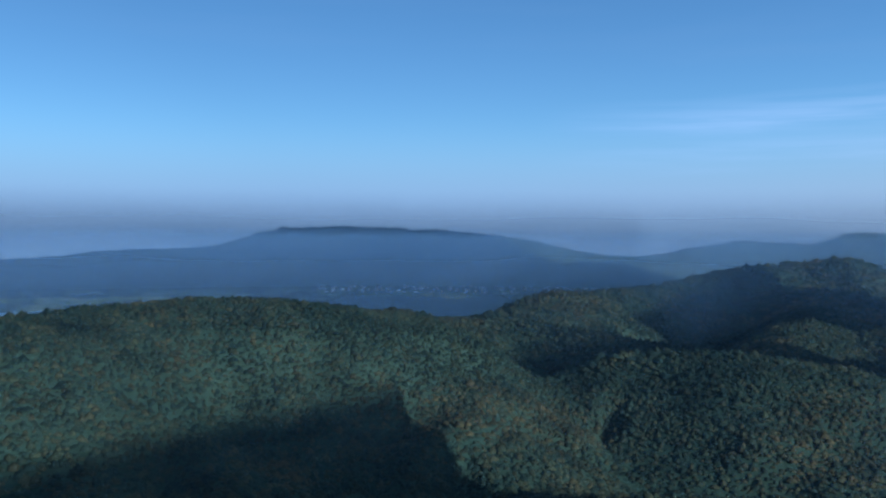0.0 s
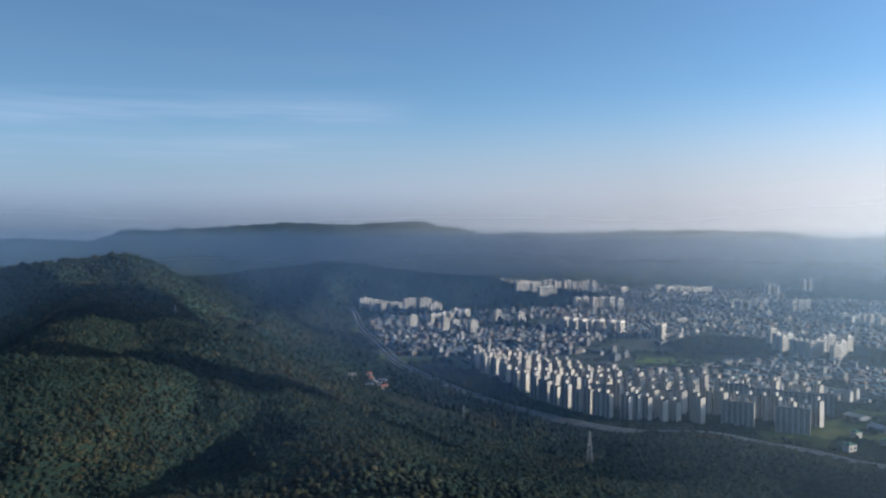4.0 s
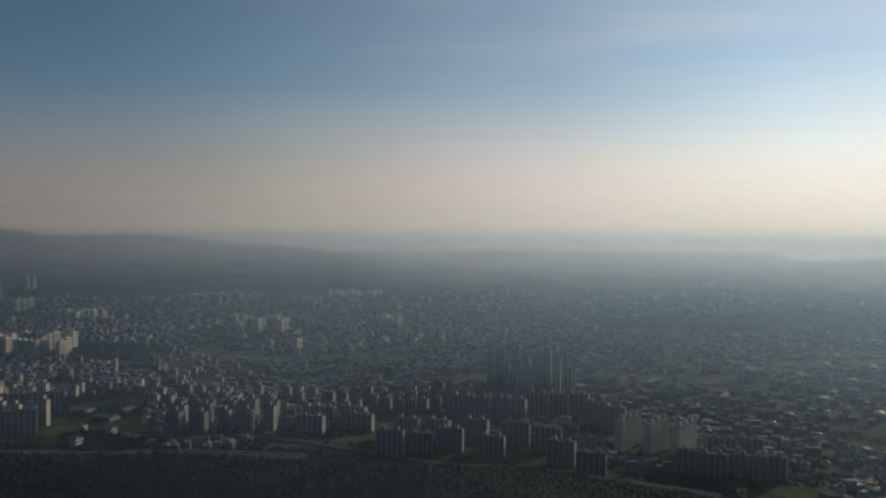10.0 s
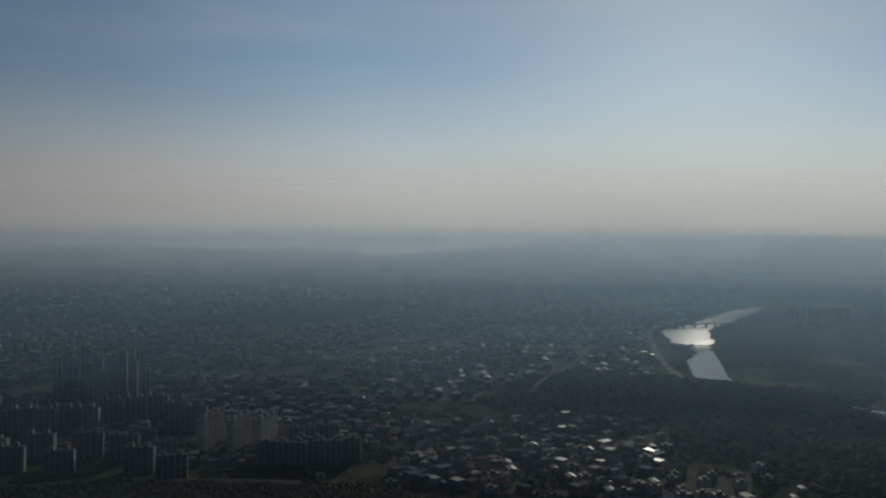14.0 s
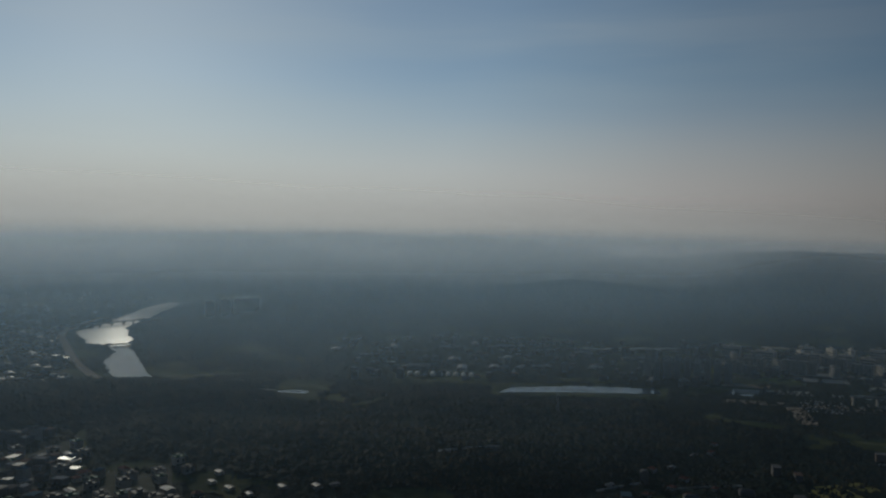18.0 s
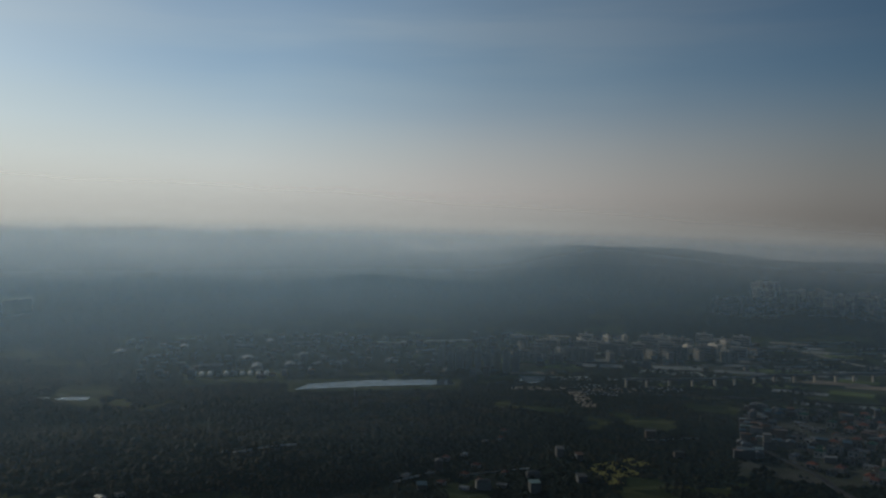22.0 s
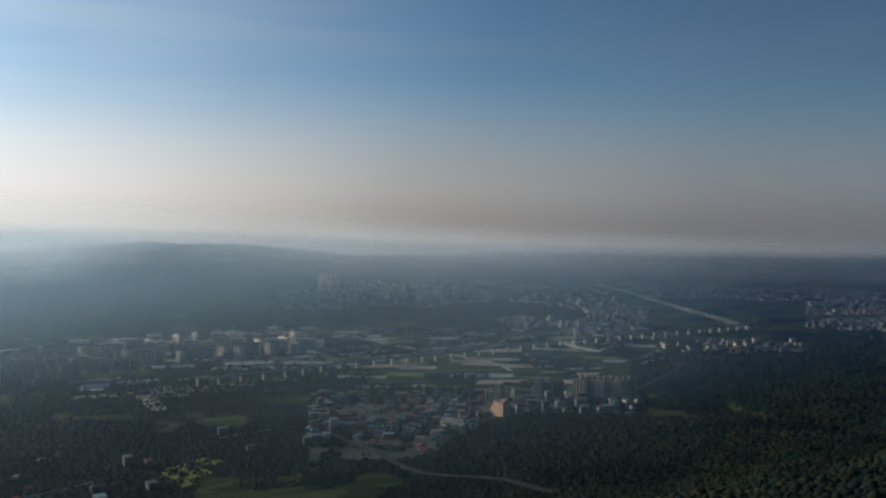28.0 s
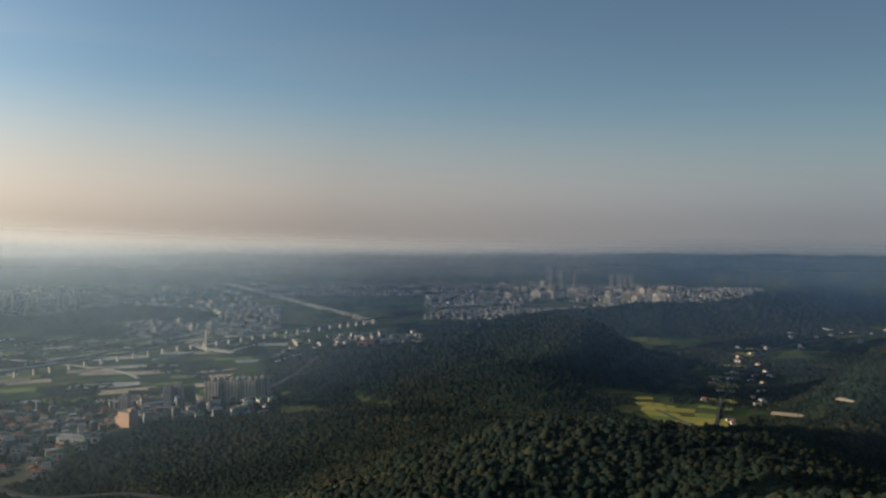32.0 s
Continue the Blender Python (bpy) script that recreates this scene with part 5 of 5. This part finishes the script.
# ---- houses of the towns ----
def house(w, d, h, roof, wall_mat, roof_mat, label, group, name="house", category="house"):
    o = thing(name, label, category, group)
    x, y = w / 2, d / 2
    wall = boxed((-x, x, -y, y, -1.5, h))
    part("wall", wall, wall_mat, o)
    bm = bmesh.new()
    if roof == "flat":
        box(bm, -x - 0.3, x + 0.3, -y - 0.3, y + 0.3, h, h + 0.4)
        for s in (-1, 1):
            box(bm, -x - 0.3, x + 0.3, min(s * (y + 0.3), s * y), max(s * (y + 0.3), s * y), h + 0.4, h + 1.2)
            box(bm, min(s * (x + 0.3), s * x), max(s * (x + 0.3), s * x), -y, y, h + 0.4, h + 1.2)
        box(bm, -x * 0.5, x * 0.1, -y * 0.5, y * 0.3, h + 0.4, h + 3.0)
    else:
        e, top = 0.6, h + min(w, d) * (0.32 if roof == "hip" else 0.14)
        inset = y if roof == "hip" else -e
        lo = [bm.verts.new(p) for p in ((-x - e, -y - e, h), (x + e, -y - e, h), (x + e, y + e, h), (-x - e, y + e, h))]
        a, b = bm.verts.new((-x + inset, 0, top)), bm.verts.new((x - inset, 0, top))
        for f in ((lo[0], lo[1], b, a), (lo[2], lo[3], a, b), (lo[1], lo[2], b), (lo[3], lo[0], a), lo[::-1]):
            bm.faces.new(f)
    part("roof", bm, roof_mat, o)
    for s in (-1, 1):
        for k in range(2):
            xa = -x + (k + 0.25) * x
            part("window", boxed((xa, xa + x * 0.5, min(s * y, s * (y + 0.06)), max(s * y, s * (y + 0.06)), h * 0.35, h * 0.72)), GLASS, o)
    return o


HOUSES = (
    Stock(lambda: house(12, 10, 8, "flat", WALL_PAINT, ROOF_GREEN, "three-storey pale house with a green-coated flat roof", "houses of the towns")),
    Stock(lambda: house(11, 9, 6, "flat", WALL_GREY_SHADE, ROOF_GREY, "two-storey grey house with a flat concrete roof", "houses of the towns")),
    Stock(lambda: house(12, 9, 5, "hip", WALL_PAINT, ROOF_RED, "pale house with a red hipped tile roof", "houses of the towns")),
    Stock(lambda: house(14, 9, 4.5, "gable", WALL_PAINT, ROOF_METAL, "low pale house with a sheet metal roof", "houses of the towns")),
    Stock(lambda: house(16, 12, 9, "flat", WALL_PAINT, ROOF_GREY, "three-storey block with shops and a flat roof", "houses of the towns")),
)
SHED = Stock(lambda: house(46, 18, 5.5, "gable", WALL_GREY_SHADE, ROOF_METAL, "long factory shed with a bright sheet metal roof", "factory sheds", "factory_shed", "factory"))
SHED_B = Stock(lambda: house(30, 20, 5, "gable", WALL_GREY_SHADE, ROOF_METAL, "broad factory shed with a pale metal roof", "factory sheds", "factory_shed", "factory"))
SHED_C = Stock(lambda: house(70, 16, 5.5, "gable", WALL_GREY_SHADE, ROOF_METAL, "very long warehouse with a pale metal roof", "factory sheds", "factory_shed", "factory"))


HALL_W = Stock(lambda: house(74, 15, 6, "flat", WALL_PAINT, FILM, "very long white-roofed hall on the plain", "white halls", "warehouse", "warehouse"))


def settle(n, az0, az1, d0, d1, kinds, need=9, face=None, tries=4, size=1.0):
    """Houses spread over a quarter, none on another, none on a hill or in water."""
    for _ in range(n):
        for _ in range(tries):
            az, d = rng.uniform(az0, az1), math.sqrt(rng.uniform(d0**2, d1**2))
            p = polar(az, d)
            x, y = np.array([p.x]), np.array([p.y])
            if land(x, y)[1][0] < 5 and not wet(x, y)[0] and not by_road(x, y, need)[0] and free(az, d, need):
                f = (face if face is not None else 30 + 25 * float(fbm(x / 400, y / 400, 1)[0])) + rng.choice((0, 0, 90)) + rng.uniform(-5, 5)
                rng.choice(kinds).put(az, d, f, size * rng.uniform(0.85, 1.15), 0.1)
                break


settle(105, 194, 212.5, 1085, 1500, HOUSES, need=8, tries=8)
settle(50, 124.5, 136, 960, 1240, HOUSES, face=20)
settle(30, 113, 126, 960, 1320, HOUSES)
settle(26, 135.5, 142, 940, 1110, HOUSES, face=25)
settle(24, 240.4, 244.6, 1250, 2150, HOUSES[2:4], tries=20, size=0.8)
settle(22, 244, 252, 2080, 2700, HOUSES[1:4], tries=12, size=0.8)
settle(26, 162, 176, 950, 1220, HOUSES[2:4], size=0.75)
settle(20, 142, 152, 960, 1180, HOUSES[2:4], size=0.75)
settle(26, 213, 222, 1700, 2400, HOUSES, tries=10)
settle(18, 212, 236, 640, 820, HOUSES[2:4], size=0.75)
settle(12, 38, 42.5, 1560, 1740, HOUSES[2:4])
settle(16, -9, 4, 4000, 4350, HOUSES[:4], 20)
settle(90, 112, 134, 1450, 2700, (SHED, SHED_B, SHED_C), 24, 32, size=0.7)
settle(16, 150, 176, 1720, 2300, (SHED, SHED_B), 28, 160)
settle(30, 203.5, 212, 2380, 2750, (SHED, SHED_B), 24, 60)
settle(14, 222.8, 236, 2740, 3300, (SHED, SHED_B, SHED_C), 30, 40)
settle(12, 70, 76, 1250, 1520, (SHED_B,) + HOUSES[:2], 22)
for k in range(4):
    HALL_W.put(168.2 + 1.7 * k, 2150 + 18 * k, 168, 0.9)
for k in range(4):
    SHED_C.put(163.5 + 1.6 * k, 1850 + 14 * k, 92, 0.7)


def corner_house():
    o = thing("apartment_house", "salmon-coloured house with a tall blank gable and stepped roof", "apartment house")
    part("wall", boxed((-13, 9, -8, 8, -2, 22), (9, 15, -7, 7, -2, 15)), WALL_PINK, o)
    part("roof", boxed((-13.3, 9.2, -8.3, 8.3, 22, 22.8), (9.2, 15.3, -7.3, 7.3, 15, 15.7)), ROOF_GREY, o)
    part("stair_tower", boxed((-12, -6, -4, 4, 22.8, 27)), WALL_PINK, o)
    for f in range(7):
        for k in range(4):
            part("window", boxed((-11 + k * 5, -8 + k * 5, -8.1, -8.0, 1.2 + 3 * f, 2.7 + 3 * f)), GLASS, o)
    return o


Stock(corner_house).put(203.5, 1310, 70)
Stock(lambda: house(46, 26, 15, "flat", WALL_PAINT, ROOF_METAL, "large white box of a factory at the foot of the hill", "")).put(220.1, 2110, 40)
Stock(lambda: house(40, 22, 14, "flat", WALL_PINK, ROOF_RED, "large brick-red building at the foot of the hill", "")).put(218.6, 1985, 50)
Stock(lambda: house(44, 24, 8, "gable", WALL_PAINT, ROOF_METAL, "white school hall with a broad metal roof", "")).put(200.6, 1245, 60)


# ---- fields ----
def plot(az, dist, w, d, face, mat, name, label, category, group="", lift=0.5):
    p = polar(az, dist)
    z = ground_z(p.x, p.y)
    m = Matrix.Translation((p.x, p.y, z)) @ Matrix.Rotation(radians(-face), 4, "Z")
    ob = part(name, boxed((-w / 2, w / 2, -d / 2, d / 2, -1.0, lift)), mat, None, "", m)
    return tagged(ob, label, category, group)


for az, d, w, dd, f in ((183.2, 1062, 60, 34, 60), (182.4, 1032, 70, 18, 66), (184.4, 1100, 36, 24, 55)):
    plot(az, d, w, dd, f, CROP, "rice_field", "ripe golden rice field between dark woods", "field", "golden rice fields")
for k in range(40):
    az, d = rng.uniform(236.2, 243.2), 0
    d = between(az, ((236, 1365), (239, 1295), (241, 1260), (241.4, 1500), (242.2, 1800), (243.2, 2150))) + rng.uniform(-60, 60)
    plot(az, d, rng.uniform(28, 56), rng.uniform(16, 28), 60 + rng.uniform(-12, 12), rng.choice((CROP, CROP, CROP, PADDY)), "rice_field", "yellow-green rice terrace on the valley floor", "field", "rice terraces of the valley", rng.uniform(0.4, 0.9))
for k in range(260):
    az, d = rng.uniform(177, 214), math.sqrt(rng.uniform(1500**2, 2420**2))
    p = polar(az, d)
    x, y = np.array([p.x]), np.array([p.y])
    if wet(x, y)[0] or land(x, y)[1][0] > 4 or not free(az, d, 30):
        continue
    plot(az, d, rng.uniform(70, 150), rng.uniform(26, 46), az - 180 + 8 * float(fbm(x / 500, y / 500, 1)[0]) + rng.uniform(-6, 6), rng.choice((PADDY, FIELD, SOIL, MULCH, MULCH)), "farm_field", "flat farm plot on the river plain", "field", "farm plots of the plain", rng.uniform(0.3, 0.6))
for az, d, w, dd, f, mat, lab in ((246.2, 1320, 80, 14, 70, SOIL, "bare earth track on a wooded slope"), (249.0, 1300, 40, 12, 95, SOIL, "bare earth clearing on a wooded slope"), (181, 1490, 130, 26, 80, SOIL, "bare building site beside the woods"), (60.5, 2010, 150, 90, 60, PADDY, "green park lawn among the flats"), (62.4, 1990, 90, 70, 60, SOIL, "pale sports ground in the park"), (120.2, 1190, 130, 26, 30, SOIL, "reddish bare yard between factories"), (210.0, 1395, 60, 30, 60, SOIL, "brown sports ground beside the flats")):
    plot(az, d, w, dd, f, mat, "clearing", lab, "clearing", "", 1.2)


def greenhouse(half=45.0, wide=3.6, label="long white plastic film greenhouse tunnel on the plain", group="film greenhouses"):
    """A film tunnel: an arched skin on hoops that stand a little proud, with closed ends."""
    bm = bmesh.new()
    rows = []
    for k in range(7):
        x = half * (k / 3 - 1)
        for step, r in (((0.0, wide),) if k in (0, 6) else ((-0.5, wide), (-0.3, wide + 0.1), (0.3, wide + 0.1), (0.5, wide))):
            rows.append([bm.verts.new((x + step, r * math.cos(a), 0.9 * r * math.sin(a))) for a in np.linspace(0, math.pi, 9)])
    for a, b in zip(rows, rows[1:]):
        for k in range(8):
            bm.faces.new((a[k], b[k], b[k + 1], a[k + 1]))
    for r in (rows[0], rows[-1]):
        bm.faces.new(r)
    bmesh.ops.recalc_face_normals(bm, faces=bm.faces)
    return tagged(part("greenhouse", bm, FILM), label, "greenhouse", group)


TUNNEL = Stock(greenhouse)
BROAD_TUNNEL = Stock(lambda: greenhouse(15.0, 5.2, "broad white film greenhouse in a row by the river", "broad greenhouses by the river"))
for k in range(10):
    BROAD_TUNNEL.put(155.7 + 0.51 * k, 1765 - 2 * k, 68)
for az, d, n, f in ((194.5, 2330, 9, 78), (197.5, 2250, 9, 78), (200.3, 2190, 7, 74), (193.0, 2215, 7, 80), (196.0, 2120, 8, 78), (199.5, 2030, 8, 76), (191.6, 1800, 6, 84), (202.5, 2120, 6, 72), (204.6, 2230, 6, 70), (198.0, 1960, 5, 76), (206.3, 2010, 5, 70), (213.5, 1860, 5, 60), (160, 1060, 5, 50), (175.5, 1030, 5, 60), (170, 1000, 4, 40), (186.5, 1230, 5, 70), (195.5, 2420, 9, 78), (198.8, 2370, 9, 76), (201.5, 2290, 8, 74), (203.6, 2330, 7, 72), (206.0, 2330, 7, 70), (192.3, 2060, 6, 82), (194.4, 1980, 6, 80), (201.0, 2080, 6, 74), (209.3, 2240, 6, 66), (211.0, 2130, 6, 64)):
    c = polar(az, d)
    for k in range(n):
        q = c + Vector((math.sin(radians(f)), math.cos(radians(f)), 0)) * 8.6 * (k - n / 2)
        free(float(turn_of(q.x, q.y)), q.length, 4)
        TUNNEL.put(float(turn_of(q.x, q.y)), q.length, f + 90, 0.5 if d < 1300 else 1.0)


# ---- low roofs of the city, too many to count ----
def town_surface(name, tones, rough):
    m, t, b = material(name, rough)
    g = t.nodes.new("ShaderNodeNewGeometry")
    r = ramp(t, g.outputs["Random Per Island"], tuple((i / len(tones), c) for i, c in enumerate(tones)))
    c = blend(t, "MULTIPLY", 0.5, r, ramp(t, place_noise(t, 0.4, 4.0), ((0.25, (0.6, 0.6, 0.6)), (0.75, (1.2, 1.2, 1.2)))))
    t.links.new(c, b.inputs["Base Color"])
    return m


CITY_WALL = town_surface("city_walls", ((0.25, 0.23, 0.20), (0.15, 0.14, 0.135), (0.42, 0.39, 0.35), (0.16, 0.115, 0.09), (0.19, 0.185, 0.185)), 0.9)
CITY_ROOF = town_surface("city_roofs", ((0.05, 0.12, 0.08), (0.12, 0.12, 0.12), (0.18, 0.17, 0.16), (0.07, 0.08, 0.09), (0.17, 0.09, 0.06), (0.27, 0.28, 0.29), (0.07, 0.12, 0.16)), 0.75)


_t = CITY_ROOF.node_tree
_g = _t.nodes.new("ShaderNodeNewGeometry")
_r = _t.nodes.new("ShaderNodeMapRange")
for _k, _v in enumerate((0.0, 1.0, 0.36, 1.5)):
    _r.inputs[_k + 1].default_value = _v
_t.links.new(_g.outputs["Random Per Island"], _r.inputs[0])
_t.links.new(_r.outputs[0], _t.nodes["Principled BSDF"].inputs["Roughness"])
# one roof in five is glossy sheet metal
_r = _t.nodes.new("ShaderNodeMapRange")
for _k, _v in enumerate((0.21, 0.19, 0.02, 0.7)):
    _r.inputs[_k + 1].default_value = _v
_t.links.new(_g.outputs["Random Per Island"], _r.inputs[0])
_t.links.new(_r.outputs[0], _t.nodes["Principled BSDF"].inputs["Specular IOR Level"])
CITY_WALL.node_tree.nodes["Principled BSDF"].inputs["Specular IOR Level"].default_value = 0.1


def build_roofs(az0, az1, d0, d1, gap, seed):
    r = np.random.default_rng(seed)
    x, y, az, dist = scatter(r, az0, az1, d0, d1, gap)
    z, hill = land(x, y)
    keep = (hill < 4) & ~wet(x, y) & ~sector(az, dist, PARKS) & (fbm(x / 45 + 9, y / 45 + 2, 2) < 0.30)
    keep &= (fbm(x / 170 + 31, y / 170 + 12, 2) > -0.28) & ~by_road(x, y, 7.0)
    grid_x = np.array([p.x for p, n in taken])
    grid_y = np.array([p.y for p, n in taken])
    near = np.array([n for p, n in taken])
    for i in np.nonzero(keep)[0]:
        keep[i] = not np.any((grid_x - x[i]) ** 2 + (grid_y - y[i]) ** 2 < (near + 7) ** 2)
    x, y, z = x[keep], y[keep], z[keep]
    n = len(x)
    if n == 0:
        return
    turn = -0.12 + 0.45 * fbm(x / 420 + 77, y / 420 + 3, 1) + r.choice((0, math.pi / 2), n)
    w, d = r.uniform(5.0, 8.5, n), r.uniform(4.0, 6.0, n)
    h = r.uniform(4.5, 11, n) * (0.6 if az0 > 195 else 1.0) * np.where(r.random(n) < 0.12, 1.8, 1.0)
    hip = np.where(r.random(n) < 0.35, r.uniform(1.5, 3.0, n), 0.6)
    box_v = np.array([(-1, -1, -0.2), (1, -1, -0.2), (1, 1, -0.2), (-1, 1, -0.2), (-1, -1, 1), (1, -1, 1), (1, 1, 1), (-1, 1, 1)], float)
    roof_v = np.array([(-1.06, -1.06, 0), (1.06, -1.06, 0), (1.06, 1.06, 0), (-1.06, 1.06, 0), (-1, -1, 1), (1, -1, 1), (1, 1, 1), (-1, 1, 1)], float)
    box_f = np.array([(0, 1, 5), (0, 5, 4), (1, 2, 6), (1, 6, 5), (2, 3, 7), (2, 7, 6), (3, 0, 4), (3, 4, 7)])
    roof_f = np.vstack([box_f, [(4, 5, 6), (4, 6, 7)]])
    c, s = np.cos(turn)[:, None], np.sin(turn)[:, None]
    verts, tris, index, base = [], [], [], 0
    for v, f, low, high, mat in ((box_v, box_f, z, h, 0), (roof_v, roof_f, z + h, hip, 1)):
        p = np.empty((n, 8, 3))
        px, py = v[:, 0] * w[:, None], v[:, 1] * d[:, None]
        if mat:
            px[:, 4:] *= np.where(hip > 1, 0.55, 1.06)[:, None]
            py[:, 4:] *= np.where(hip > 1, 0.2, 1.06)[:, None]
        p[:, :, 0], p[:, :, 1] = px * c - py * s + x[:, None], px * s + py * c + y[:, None]
        p[:, :, 2] = low[:, None] + v[:, 2] * high[:, None]
        verts.append(p.reshape(-1, 3))
        tris.append((f[None] + (np.arange(n) * 8)[:, None, None]).reshape(-1, 3) + base)
        index.append(np.full(len(f) * n, mat))
        base += n * 8
    me = big_mesh("low_houses", np.vstack(verts), np.vstack(tris), [CITY_WALL, CITY_ROOF], np.concatenate(index))
    tagged(new("low_houses", me), "crowded low houses with green, grey and red roofs", "houses", kind="stuff")


for _i, (_a0, _a1, _d0, _d1, _gap) in enumerate(TOWNS):
    build_roofs(_a0, _a1, _d0, _d1, _gap, 300 + _i)


def build_crowd():
    """The blocks too far off to tell apart: walls with window bands and flat roofs, in one mesh."""
    verts, faces, index = [], [], []

    def put_box(m, x, y, z0, z1, mat):
        n = len(verts)
        verts.extend([tuple(m @ Vector(p)) for p in ((-x, -y, z0), (x, -y, z0), (x, y, z0), (-x, y, z0), (-x, -y, z1), (x, -y, z1), (x, y, z1), (-x, y, z1))])
        faces.extend([tuple(n + i for i in f) for f in ((4, 5, 6, 7), (0, 1, 5, 4), (1, 2, 6, 5), (2, 3, 7, 6), (3, 0, 4, 7))])
        index.extend([mat] * 5)

    for x, y, face, w, d, h, grey in crowd:
        m = Matrix.Translation((x, y, ground_z(x, y))) @ Matrix.Rotation(radians(-face), 4, "Z")
        put_box(m, w / 2, d / 2, -2, h, grey)
        for f in range(int(h / 5.8)):
            put_box(m, w / 2 - 1, d / 2 + 0.12, f * 5.8 + 1.4, f * 5.8 + 4.2, 2)
        put_box(m, 3, 2.6, h, h + 5, grey)
    me = mesh_of("distant_blocks", verts, faces, [WALL_PAINT, WALL_GREY_SHADE, GLASS, ROOF_GREY], index)
    tagged(new("distant_blocks", me), "crowd of pale flats and offices far off in the haze", "buildings", kind="stuff")


build_crowd()
